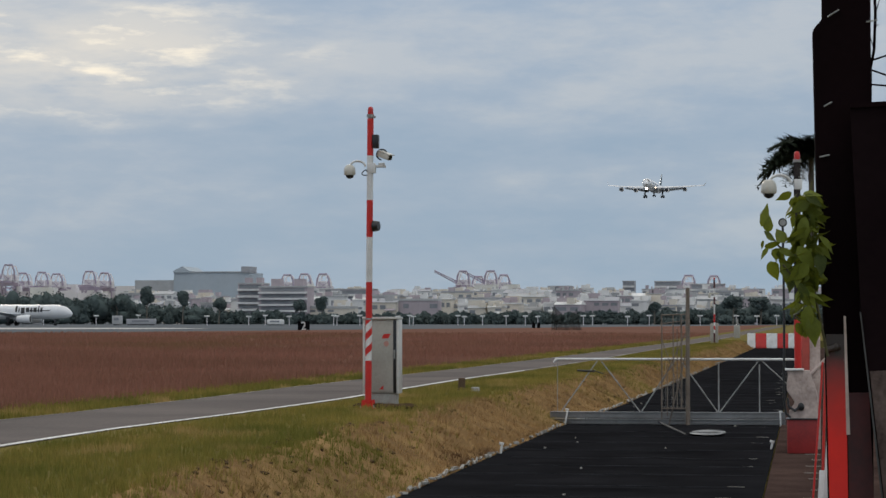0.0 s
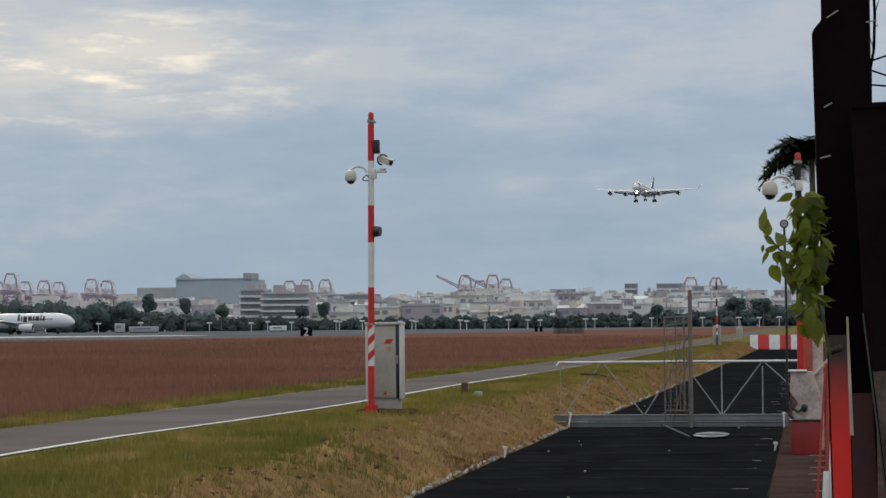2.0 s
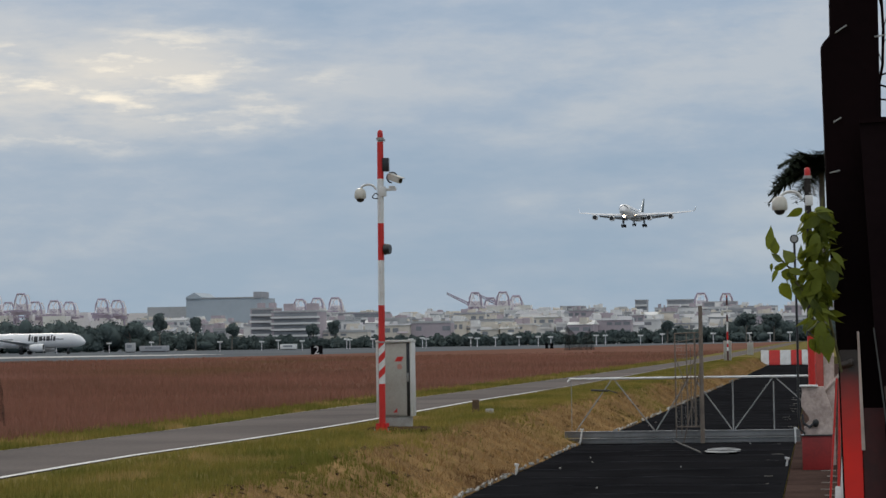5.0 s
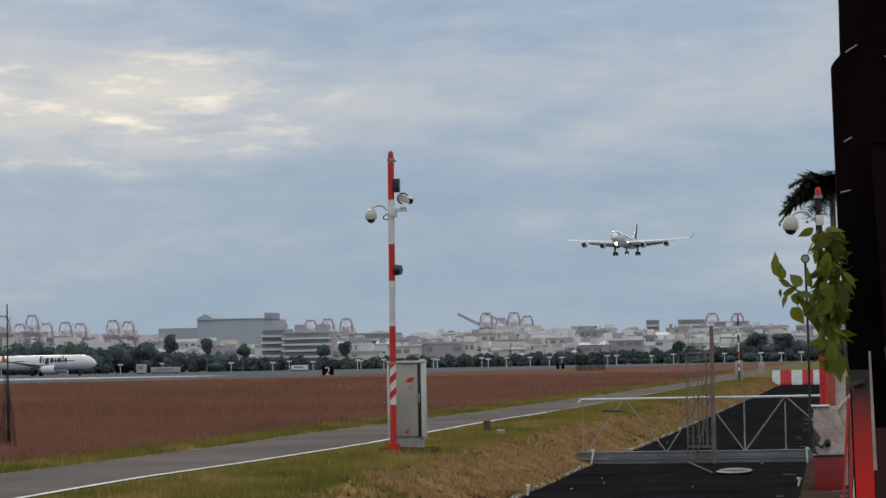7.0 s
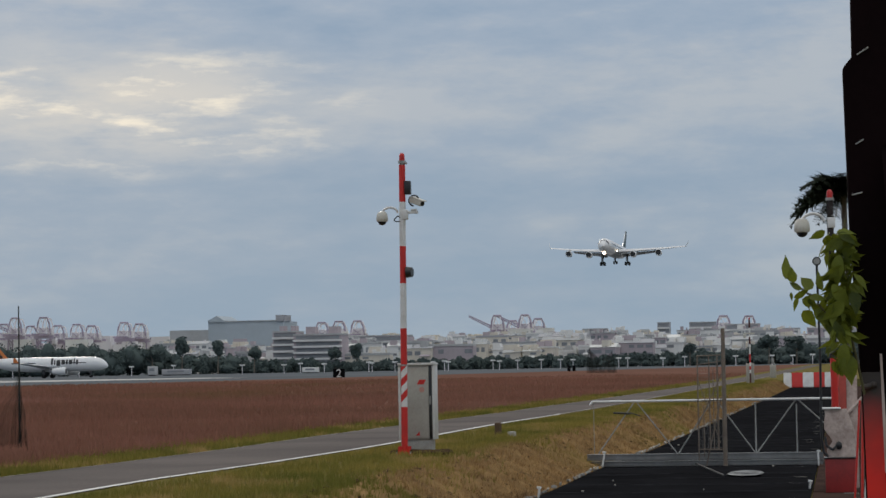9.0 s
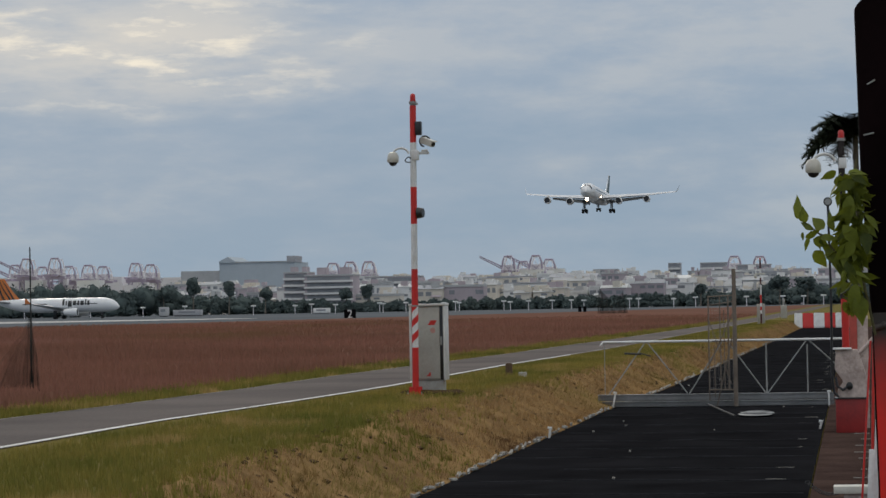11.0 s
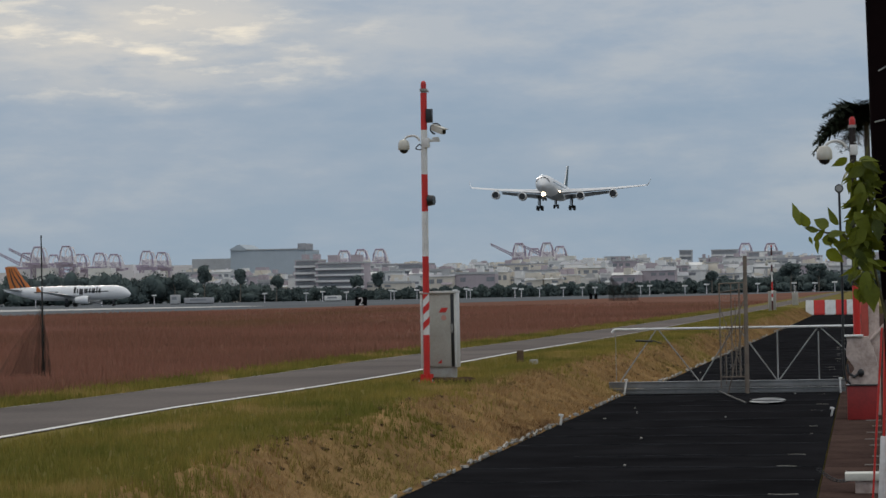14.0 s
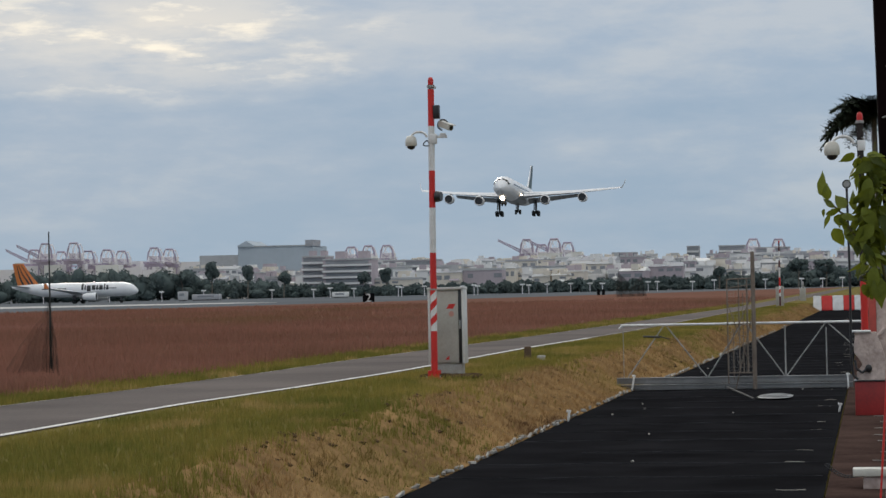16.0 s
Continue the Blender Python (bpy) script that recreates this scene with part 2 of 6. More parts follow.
lt.links.new(lt.nodes["Principled BSDF"].outputs[0], mxs.inputs[1])
lt.links.new(tr.outputs[0], mxs.inputs[2])
lt.links.new(mxs.outputs[0], lt.nodes["Material Output"].inputs["Surface"])
M_STEM = mat("vine_stem", (0.10, 0.09, 0.035), 0.8, scale=10, fine=60)
# distance haze is mixed into the leaf green, greyed towards blue
M_FOLIAGE = mat("haze_tinted_foliage", (0.105, 0.13, 0.122), 0.9, col2=(0.072, 0.094, 0.094), scale=0.05, fine=0.6, bump=0, island=0.14, spec=0.0)
M_PALM = mat("palm_frond", (0.032, 0.042, 0.024), 0.7, col2=(0.012, 0.018, 0.011), scale=0.6, fine=6, bump=0, island=0.3, spec=0.1)
M_BARK = mat("palm_bark", (0.17, 0.15, 0.125), 0.95, scale=2, fine=15, bump=0.4)
M_SIGN = mat("black_sign_face", (0.009, 0.009, 0.010), 0.8, spec=0.0, scale=2, fine=12, bump=0)
M_MESHNET = mat("dark_bird_net", (0.03, 0.035, 0.032), 0.9, scale=2, fine=20, bump=0)
# skyline pink kept pale and greyish, with distance haze in the colour
M_CRANE = mat("hazed_pink_crane_paint", (0.44, 0.385, 0.47), 0.8, col2=(0.35, 0.30, 0.38), scale=0.05, fine=0.5, bump=0, spec=0.0)
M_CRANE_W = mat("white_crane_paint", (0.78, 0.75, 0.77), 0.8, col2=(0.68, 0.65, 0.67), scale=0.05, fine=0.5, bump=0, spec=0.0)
M_BLDG = [mat("render_" + nm, c, 0.9, col2=tuple(v * 0.8 for v in c), scale=0.06, fine=0.6, bump=0) for nm, c in (
    ("white", (0.78, 0.77, 0.75)), ("cream", (0.72, 0.66, 0.57)), ("grey", (0.48, 0.48, 0.48)), ("pink", (0.47, 0.405, 0.43)), ("dim", (0.42, 0.42, 0.44)))]
# windows lifted out of black and cladding paled: haze is put into both colours
M_WIN = mat("hazed_window_band", (0.28, 0.29, 0.31), 0.5, col2=(0.2, 0.21, 0.225), scale=0.1, fine=0.8, bump=0, spec=0.1)
M_HALL = mat("hazed_blue_grey_cladding", (0.46, 0.51, 0.55), 0.8, col2=(0.41, 0.455, 0.49), scale=0.03, fine=0.3, bump=0, spec=0.0)
M_REDLAMP = mat("red_lamp_glass", (0.55, 0.016, 0.012), 0.35, col2=(0.45, 0.012, 0.010), scale=9, fine=50, bump=0)


# ================= mesh helpers =================
def box(bm, x0, x1, y0, y1, z0, z1, bevel=0.0, m=None):
    r = bmesh.ops.create_cube(bm, size=1)
    vs = r["verts"]
    for v in vs:
        v.co = Vector(((x0 + x1) / 2 + v.co.x * (x1 - x0), (y0 + y1) / 2 + v.co.y * (y1 - y0), (z0 + z1) / 2 + v.co.z * (z1 - z0)))
    if bevel:
        es = list({e for v in vs for e in v.link_edges})
        r = bmesh.ops.bevel(bm, geom=es, offset=bevel, segments=2, affect="EDGES", profile=0.5)
        vs = list({v for f in r["faces"] for v in f.verts} | {v for v in vs if v.is_valid})
    if m:
        bmesh.ops.transform(bm, matrix=m, verts=vs)
    return vs


def tube(bm, p0, p1, r0, r1=None, n=10):
    p0, p1 = Vector(p0), Vector(p1)
    d = p1 - p0
    m = Matrix.Translation((p0 + p1) / 2) @ d.to_track_quat("Z", "Y").to_matrix().to_4x4()
    return bmesh.ops.create_cone(bm, cap_ends=True, segments=n, radius1=r0, radius2=r0 if r1 is None else r1, depth=d.length, matrix=m)["verts"]


def ball(bm, c, r, s=(1, 1, 1), n=14):
    m = Matrix.Translation(c) @ Matrix.Diagonal((s[0], s[1], s[2], 1))
    return bmesh.ops.create_uvsphere(bm, u_segments=n, v_segments=max(6, n // 2), radius=r, matrix=m)["verts"]


def loft(bm, rings, cap=True):
    """Skins closed rings of equal count."""
    vr = [[bm.verts.new(p) for p in ring] for ring in rings]
    for a, b in zip(vr, vr[1:]):
        k = len(a)
        for i in range(k):
            bm.faces.new((a[i], a[(i + 1) % k], b[(i + 1) % k], b[i]))
    if cap:
        bm.faces.new(vr[0][::-1])
        bm.faces.new(vr[-1])
    bmesh.ops.recalc_face_normals(bm, faces=bm.faces[:])
    return vr


def path_tube(bm, pts, r, n=8):
    for a, b in zip(pts, pts[1:]):
        tube(bm, a, b, r, n=n)
    for p in pts[1:-1]:
        ball(bm, p, r, n=8)


def finish(name, me, material, smooth=True):
    me.materials.append(material)
    if smooth:
        me.shade_smooth()
        me.set_sharp_from_angle(angle=radians(38))
    return new(name, me)


def solid(name, bm, material, smooth=True):
    me = bpy.data.meshes.new(name)
    bm.to_mesh(me)
    bm.free()
    return finish(name, me, material, smooth)


def part(name, bm, material, parent, label="", smooth=True):
    ob = solid(name, bm, material, smooth)
    ob.parent = parent
    return tagged(ob, label)


def piece(name, me, parent, m):
    ob = new(name, me)
    ob.parent = parent
    ob.matrix_basis = m
    return ob


def thing(name, m, label, category, group="", kind=""):
    ob = new(name)
    ob.empty_display_size = 0.2
    ob.matrix_world = m
    return tagged(ob, label, category, group, kind)


def raw(name, verts, faces, material, smooth=False):
    me = bpy.data.meshes.new(name)
    me.from_pydata([tuple(v) for v in verts], [], [tuple(f) for f in faces])
    me.update()
    return finish(name, me, material, smooth)


def B():
    return bmesh.new()

# ================= ground =================
STRIP_Z, STRIP_R = -0.6, -0.56
BANK_TOP = [(-60, -6.6), (20, -6.6), (45, -7.0), (60, -6.7), (80, -6.15), (120, -5.6), (205, -5.2), (216, -5.1)]


def strip_l(y):
    return float(np.interp(y, [54, 66, 100, 135, 200], [-5.24, -4.92, -4.7, -4.45, -4.12]))


def bank_top(y):
    return float(np.interp(y, [p[0] for p in BANK_TOP], [p[1] for p in BANK_TOP]))


def road_near(y):
    return float(np.interp(y, [-60, 30, 37, 43, 52, 70, 90, 156, 203, 420, 700], [-10.75, -10.6, -10.58, -10.14, -9.75, -9.6, -8.95, -8.2, -7.35, -6.0, -5.0]))


def road_far(y):
    return float(np.interp(y, [-60, 38, 44, 52, 61, 68, 85, 113, 183, 420, 700], [-14.2, -13.65, -13.3, -12.9, -12.85, -12.6, -11.9, -11.2, -9.8, -8.6, -7.6]))


def ground_z(x, y):
    if x > strip_l(y) and y < 206:
        return STRIP_Z - 0.05
    bt = bank_top(y)
    if x > bt and y < 206:
        k = (x - bt) / (strip_l(y) - bt)
        return (STRIP_Z - 0.02) * (k * k * (3 - 2 * k)) + 0.05 * noise.noise((x * 1.3, y * 0.9, 0))
    return 0.0


ys = [-6000, -2000, -500, -60] + list(np.arange(-40, 20, 10.0)) + list(np.arange(20, 70, 0.6)) + list(np.arange(70, 120, 2.0)) + list(np.arange(120, 206, 6.0)) + [205.9, 206.0, 216, 300, 420, 700, 1200, 2000, 4000, 6000, 9000]
ks = [0.0, 0.12, 0.25, 0.4, 0.55, 0.7, 0.85, 1.0]
verts, faces = [], []
for y in ys:
    bt = bank_top(y)
    row = [-9000, -3000, -800, -200, -60, -30, -18] + [road_far(y) - 0.5, road_near(y) + 0.4] + [bt + (strip_l(y) - bt) * k for k in ks] + [strip_l(y) + 0.02, -3.0, STRIP_R, 0.6, 3.0, 20, 200, 3000, 9000]
    verts += [(x, y, ground_z(x, y)) for x in row]
nc = len(row)
for i in range(len(ys) - 1):
    for j in range(nc - 1):
        a = i * nc + j
        faces.append((a, a + 1, a + nc + 1, a + nc))
ground = raw("ground", verts, faces, M_GRASS, True)
tagged(ground, "flat airfield ground with short green and dry grass", "ground", kind="structure")


def ribbon(name, left, right, yy, z, material, label, category, kind="structure"):
    vs = [p for y in yy for p in ((left(y), y, z), (right(y), y, z))]
    fs = [(2 * i, 2 * i + 1, 2 * i + 3, 2 * i + 2) for i in range(len(yy) - 1)]
    return tagged(raw(name, vs, fs, material), label, category, kind=kind)


bank_y = list(np.arange(14, 120, 0.6)) + list(np.arange(120, 206, 4.0))
vs, fs = [], []
for y in bank_y:
    bt = bank_top(y)
    for k in np.linspace(-0.15, 1.0, 12):
        x = bt + (strip_l(y) - bt) * k
        vs.append((x, y, ground_z(x, y) + (0.03 + 0.05 * noise.noise((x * 2.3, y * 2.1, 7))) * min(1, (k + 0.15) * 4) * min(1.0, 0.3 + (1.06 - k) * 3)))
for i in range(len(bank_y) - 1):
    for j in range(11):
        a = i * 12 + j
        fs.append((a, a + 1, a + 13, a + 12))
bank = tagged(raw("grass_bank", vs, fs, M_BANK, True), "sloping bank of trampled dry grass beside the ditch", "bank", kind="structure")

road_y = [-60, 0, 20] + list(np.arange(26, 130, 3.0)) + list(range(130, 710, 20))
wob = lambda y: 0.08 * noise.noise((y * 0.11, 3.3, 0))
road = ribbon("road", lambda y: road_far(y) + wob(y), lambda y: road_near(y) + wob(y + 9), road_y, 0.012, M_ROAD, "narrow grey asphalt patrol road inside the fence", "road")
near_line = ribbon("road_edge_line", lambda y: road_near(y) - 0.17 + wob(y + 9), lambda y: road_near(y) + wob(y + 9) - 0.03, [y for y in road_y if y < 84], 0.018, M_LINE, "worn white edge line along the patrol road", "road marking")
worn_line = ribbon("road_edge_line", lambda y: road_near(y) - 0.15 + wob(y + 9), lambda y: road_near(y) + wob(y + 9) - 0.05, [y for y in road_y if 83 <= y < 300], 0.018, M_OLDLINE, "faded far stretch of the white edge line", "road marking")
far_line = ribbon("road_edge_line", lambda y: road_far(y) + wob(y) + 0.02, lambda y: road_far(y) + wob(y) + 0.08, road_y, 0.018, M_OLDLINE, "faded white edge line along the patrol road", "road marking")

# red-brown field between the road and the runway, its far edge runs at a slant
verge = lambda y: road_far(y) - 1.55 - 0.5 * noise.noise((y * 0.2, 0, 1))
field_far = lambda y: -99.8 + (y - 301) * 0.1915
field_y = [-60, 20] + list(np.arange(30, 120, 2.5)) + list(range(120, 560, 20))
field = ribbon("field", lambda y: min(field_far(y), verge(y) - 0.1) if y > 280 else -400.0, verge, [y for y in field_y if y <= 270] , 0.02, M_BROWN, "field of tall red-brown dry grass beside the runway", "field")
fy = [270, 301] + list(range(320, 800, 20))
vs = [p for y in fy for p in ((field_far(y) if y > 290 else -106.0, y, 0.02), (max(verge(y), field_far(y) + 0.05), y, 0.02))]
fs = [(2 * i, 2 * i + 1, 2 * i + 3, 2 * i + 2) for i in range(len(fy) - 1)]
field_b = tagged(raw("field_end", vs, fs, M_BROWN), "far end of the red-brown dry grass field", "field", kind="structure")
runway = tagged(raw("runway", [(-106, 262, 0.03), (-1200, 262, 0.03), (-1500, 2400, 0.03), (600, 2400, 0.03), (80, 1240, 0.03), (-3, 806, 0.03)], [(0, 5, 4, 3, 2, 1)], M_RUNWAY), "wide grey asphalt runway and taxiway surface", "runway", kind="structure")
conc = tagged(raw("taxiway_strip", [(-340, 405, 0.06), (-150, 415, 0.06), (-108, 452, 0.06), (-125, 490, 0.06), (-180, 515, 0.06), (-340, 525, 0.06)], [(0, 1, 2, 3, 4, 5)], M_CONC_FAR), "pale concrete taxiway strip at the runway edge", "taxiway", kind="structure")

# covered ditch: black netting in sagging panels with ropes across
NET_END = 203.0
joints = [20.0]
while joints[-1] < NET_END:
    joints.append(joints[-1] + random.uniform(1.7, 2.9))
vs, fs = [], []
rows_y = []
for a, b in zip(joints, joints[1:]):
    rows_y += [a + (b - a) * k for k in (0.0, 0.06, 0.3, 0.55, 0.8, 0.95)]
for y in rows_y:
    j = max(i for i, v in enumerate(joints) if v <= y + 1e-6)
    a, b = joints[j], joints[min(j + 1, len(joints) - 1)]
    k = (y - a) / max(b - a, 0.1)
    for x in np.linspace(strip_l(y), STRIP_R, 15):
        edge = min(1.0, (x - strip_l(y)) * 2, (STRIP_R - x) * 2 + 0.02)
        z = STRIP_Z + edge * (0.02 * math.exp(-k * 9) - 0.015 * math.sin(math.pi * k) + 0.025 * noise.noise((x * 0.9, y * 0.7, j * 3.1)) + 0.012 * noise.noise((x * 4, y * 3, 2)))
        vs.append((x, y, z))
for i in range(len(rows_y) - 1):
    for c in range(14):
        a = i * 15 + c
        fs.append((a, a + 1, a + 16, a + 15))
netting = tagged(raw("ditch_cover", vs, fs, M_NET, True), "black shade netting stretched in panels over a ditch", "netting", kind="structure")
for i, y in enumerate(joints[:-1]):
    if y > 110:
        break
    b = B()
    gap = random.uniform(0.1, 0.5)
    x0, x1 = (strip_l(y) + 0.1, STRIP_R - 0.05) if i % 3 else (strip_l(y) + random.uniform(0.2, 2.5), STRIP_R - gap)
    pts = [(x, y + 0.03 * math.sin(x * 3 + i), STRIP_Z + 0.05 + 0.02 * noise.noise((x, y, 5))) for x in np.linspace(x0, x1, 9)]
    path_tube(b, pts, 0.006, 5)
    part("rope", b, M_ROPE, netting)
    if i % 3 != 1:
        b = B()
        w, x1 = random.uniform(0.10, 0.34), STRIP_R - random.uniform(0.04, 0.3)
        pts = [(x1 - w * k, y + 0.04 + 0.06 * noise.noise((k * 1.5, i * 1.7, 0)), STRIP_Z + 0.05 + 0.004 * math.sin(k * 4 + i)) for k in np.linspace(0, 1, 5)]
        path_tube(b, pts, random.uniform(0.004, 0.008), 5)
        part("frayed_cord", b, M_STONE, netting, "pale frayed cord end")

# concrete path on the other side
b = B()
y = -7.6
while y < 206:
    w = 2.35 if y < 120 else 12.0
    box(b, STRIP_R + 0.02, 1.9, y, y + w - 0.02, -0.9, STRIP_Z + random.uniform(0.0, 0.012), 0.012 if y < 120 else 0)
    y += w
path = tagged(solid("pavement", b, M_PATH, False), "narrow wet brown concrete path in slabs beside the ditch", "path", kind="structure")

for i in range(10):
    b = B()
    y, w = 29 + i * 1.8 + random.uniform(-0.3, 0.3), random.uniform(0.12, 0.34)
    box(b, 0.22 - w, 0.24, y, y + 0.03, STRIP_Z + 0.012, STRIP_Z + 0.02)
    part("lime_streak", b, M_STONE, path, "pale lime streak on the concrete", False)


# ================= camera pole and cabinet =================
def dome_camera(parent, p, side, k=1.0, label="white dome camera on a gooseneck arm"):
    """Dome on a curved arm; side is -1 or 1 along x; p is the fixing on the pole."""
    x, y, z = p
    b = B()
    pts = [(x + side * k * (0.05 + 0.153 * (1 - math.cos(a))), y, z + k * 0.11 * math.sin(a)) for a in np.linspace(0, math.pi * 0.93, 9)]
    path_tube(b, pts, 0.022 * k, 8)
    arm = part("arm", b, M_WHITE, parent)
    b = B()
    box(b, x - 0.05 * side - 0.04, x - 0.05 * side + 0.10, y - 0.05, y + 0.05, z - 0.13, z + 0.06, 0.012)
    part("bracket", b, M_WHITE, parent)
    dx = x + side * 0.36 * k
    b = B()
    prof = [(0.03, 0.06), (0.075, 0.045), (0.105, 0.0), (0.115, -0.06), (0.115, -0.12), (0.10, -0.145)]
    loft(b, [[(dx + k * r * math.cos(a), y + k * r * math.sin(a), z - 0.02 + k * h) for a in np.linspace(0, 2 * math.pi, 18, endpoint=False)] for r, h in prof])
    dome = part("dome_housing", b, M_CREAM, parent, label)
    b = B()
    ball(b, (dx, y, z - 0.02 - 0.145 * k), 0.083 * k, (1, 1, 0.85), 16)
    part("dome_lens", b, M_DARK, dome, "dark smoked dome lens")
    return dome


def banded_pole(parent, r, bands, lean=(0.0, 0.0)):
    """Bands of (z0, z1, material)."""
    for z0, z1, m in bands:
        b = B()
        tube(b, (lean[0] * z0, 0, z0), (lean[0] * z1, 0, z1), r, r, 18)
        part("pole_band", b, m, parent, "white band" if m is M_WHITE else "red band")


def beacon(parent, x, z):
    b = B()
    tube(b, (x, 0, z), (x, 0, z + 0.05), 0.075, 0.075, 16)
    part("beacon_base", b, M_GALV, parent)
    b = B()
    loft(b, [[(x + r * math.cos(a), r * math.sin(a), z + h) for a in np.linspace(0, 2 * math.pi, 16, endpoint=False)] for r, h in ((0.055, 0.05), (0.055, 0.14), (0.045, 0.18), (0.02, 0.20))])
    part("beacon_lens", b, M_REDLAMP, parent, "red warning lamp lens")


LEAN = 0.0075
cpole = thing("camera_pole", pose(-8.27, 47.34, 0), "tall red and white banded pole carrying security cameras", "pole", "banded camera poles")
banded_pole(cpole, 0.062, [(0.0, 0.92, M_RED), (1.72, 2.42, M_RED), (2.42, 3.28, M_WHITE), (3.28, 3.99, M_RED), (3.99, 4.84, M_WHITE), (4.84, 5.55, M_RED)], (LEAN, 0))
# slanted red and white wrap
b = B()
tube(b, (LEAN * 0.92, 0, 0.92), (LEAN * 1.72, 0, 1.72), 0.0615, None, 18)
part("wrap", b, M_WHITE, cpole, "white sleeve with slanted red stripes")
for z in (0.95, 1.24, 1.53):
    b = B()
    rings = []
    for a in np.linspace(math.radians(-200), math.radians(20), 23):
        h = z + (a + math.radians(200)) / math.radians(220) * 0.22
        x, y = 0.0645 * math.cos(a) + LEAN * h, 0.0645 * math.sin(a)
        rings.append(((x, y, h), (x, y, h + 0.14)))
    vr = [(b.verts.new(p), b.verts.new(q)) for p, q in rings]
    for p, q in zip(vr, vr[1:]):
        b.faces.new((p[0], q[0], q[1], p[1]))
    part("stripe", b, M_RED, cpole, "slanted red stripe")
b = B()
tube(b, (LEAN * 1.70, 0, 1.70), (LEAN * 1.73, 0, 1.73), 0.066, None, 18)
part("clamp_ring", b, M_GALV, cpole)
b = B()
box(b, -0.17, 0.17, -0.17, 0.17, 0.0, 0.025, 0.006)
for a in range(4):
    box(b, 0.05, 0.15, -0.008, 0.008, 0.02, 0.17, 0, pose(0, 0, 0, 0, 0, 45 + 90 * a))
part("base_plate", b, M_RED, cpole, "red steel foot plate with gussets")
for sx in (-1, 1):
    for sy in (-1, 1):
        b = B()
        tube(b, (sx * 0.13, sy * 0.13, 0.02), (sx * 0.13, sy * 0.13, 0.07), 0.014, None, 6)
        part("bolt", b, M_GALV, cpole)
b = B()
tube(b, (LEAN * 5.55, 0, 5.53), (LEAN * 5.6, 0, 5.6), 0.05, None, 16)
box(b, 0.04, 0.14, -0.02, 0.02, 5.56, 5.60, 0.006)
part("lamp_bracket", b, M_GALV, cpole)
beacon(cpole, LEAN * 5.6, 5.58)
dome_camera(cpole, (LEAN * 4.7 - 0.04, -0.02, 4.63), -1, 0.98)
# bullet camera, its bracket and loop of cable
b = B()
box(b, 0.0, 0.34, -0.03, 0.03, 4.61, 4.66, 0.008)
box(b, 0.20, 0.32, -0.04, 0.04, 4.66, 4.70, 0.006)
part("camera_shelf", b, M_WHITE, cpole)
b = B()
cam_m = pose(0.31, -0.02, 4.84, 0, 18, -35)
box(b, -0.15, 0.17, -0.06, 0.06, -0.055, 0.055, 0.02, cam_m)
box(b, -0.13, 0.21, -0.07, 0.07, 0.055, 0.07, 0.006, cam_m)
body = part("camera_body", b, M_CREAM, cpole, "pale bullet camera in a hooded housing")
b = B()
tube(b, cam_m @ Vector((0.165, 0, 0)), cam_m @ Vector((0.18, 0, 0)), 0.045, None, 14)
part("camera_lens", b, M_DARK, body)
b = B()
path_tube(b, [(0.26 + 0.10 * math.cos(a), 0.02, 4.86 + 0.10 * math.sin(a)) for a in np.linspace(0.3, 4.6, 14)], 0.016, 7)
part("cable_loop", b, M_DARK, cpole)
b = B()
path_tube(b, [(-0.05 - 0.07 * math.sin(a), -0.04, 4.57 - 0.12 * math.sin(a / 2) * 0.9) for a in np.linspace(0, math.pi * 2, 12)], 0.011, 7)
part("cable_loop", b, M_DARK, cpole)
for z0, z1, w in ((4.98, 5.24, 0.12), (3.38, 3.60, 0.14)):
    b = B()
    if z0 > 4:
        box(b, 0.085, 0.085 + w, -0.07, 0.07, z0, z1, 0.012)
    else:
        tube(b, (0.10, 0, (z0 + z1) / 2), (0.21, -0.02, (z0 + z1) / 2), 0.11, 0.09, 16)
    lamp = part("infrared_lamp", b, M_DARK, cpole, "black infrared lamp housing")
    b = B()
    box(b, 0.04, 0.10, -0.02, 0.02, (z0 + z1) / 2 - 0.02, (z0 + z1) / 2 + 0.02, 0.004)
    part("lamp_bracket", b, M_GALV, cpole)

# equipment cabinet, a little behind the pole
cab = thing("equipment_cabinet", pose(-8.1, 47.75, 0), "beige grey steel equipment cabinet on a concrete plinth", "cabinet")
W, D0, Z0, Z1 = 0.345, 0.40, 0.28, 1.74
b = B()
box(b, -W + 0.02, W - 0.02, 0.0, D0, Z0, Z1 - 0.03, 0.01)
part("body", b, M_CABINET, cab)
b = B()
box(b, -W + 0.05, W - 0.10, -0.022, -0.002, Z0 + 0.03, Z1 - 0.07, 0.006)
door = part("door", b, M_CABINET, cab, "flat beige door")
b = B()
box(b, -W - 0.01, W + 0.02, -0.05, D0 + 0.03, Z1 - 0.03, Z1 + 0.015, 0.008)
part("roof", b, M_CAB_EDGE, cab, "pale overhanging roof")
b = B()
box(b, W - 0.03, W + 0.012, -0.03, D0, Z0, Z1 - 0.032, 0.006)
part("side_panel", b, M_CAB_EDGE, cab, "pale side panel")
b = B()
box(b, W - 0.095, W - 0.035, -0.012, -0.001, Z0 + 0.01, Z1 - 0.04, 0.004)
part("side_strip", b, M_DARK, cab, "dark strip beside the door")
b = B()
box(b, -W + 0.0, -W + 0.045, -0.02, 0.0, Z0, Z1 - 0.032, 0.004)
part("frame_post", b, M_CAB_EDGE, cab)
b = B()
box(b, W - 0.085, W - 0.055, -0.05, -0.012, 0.95, 1.12, 0.006)
part("handle", b, M_GALV, door, "steel lever handle")
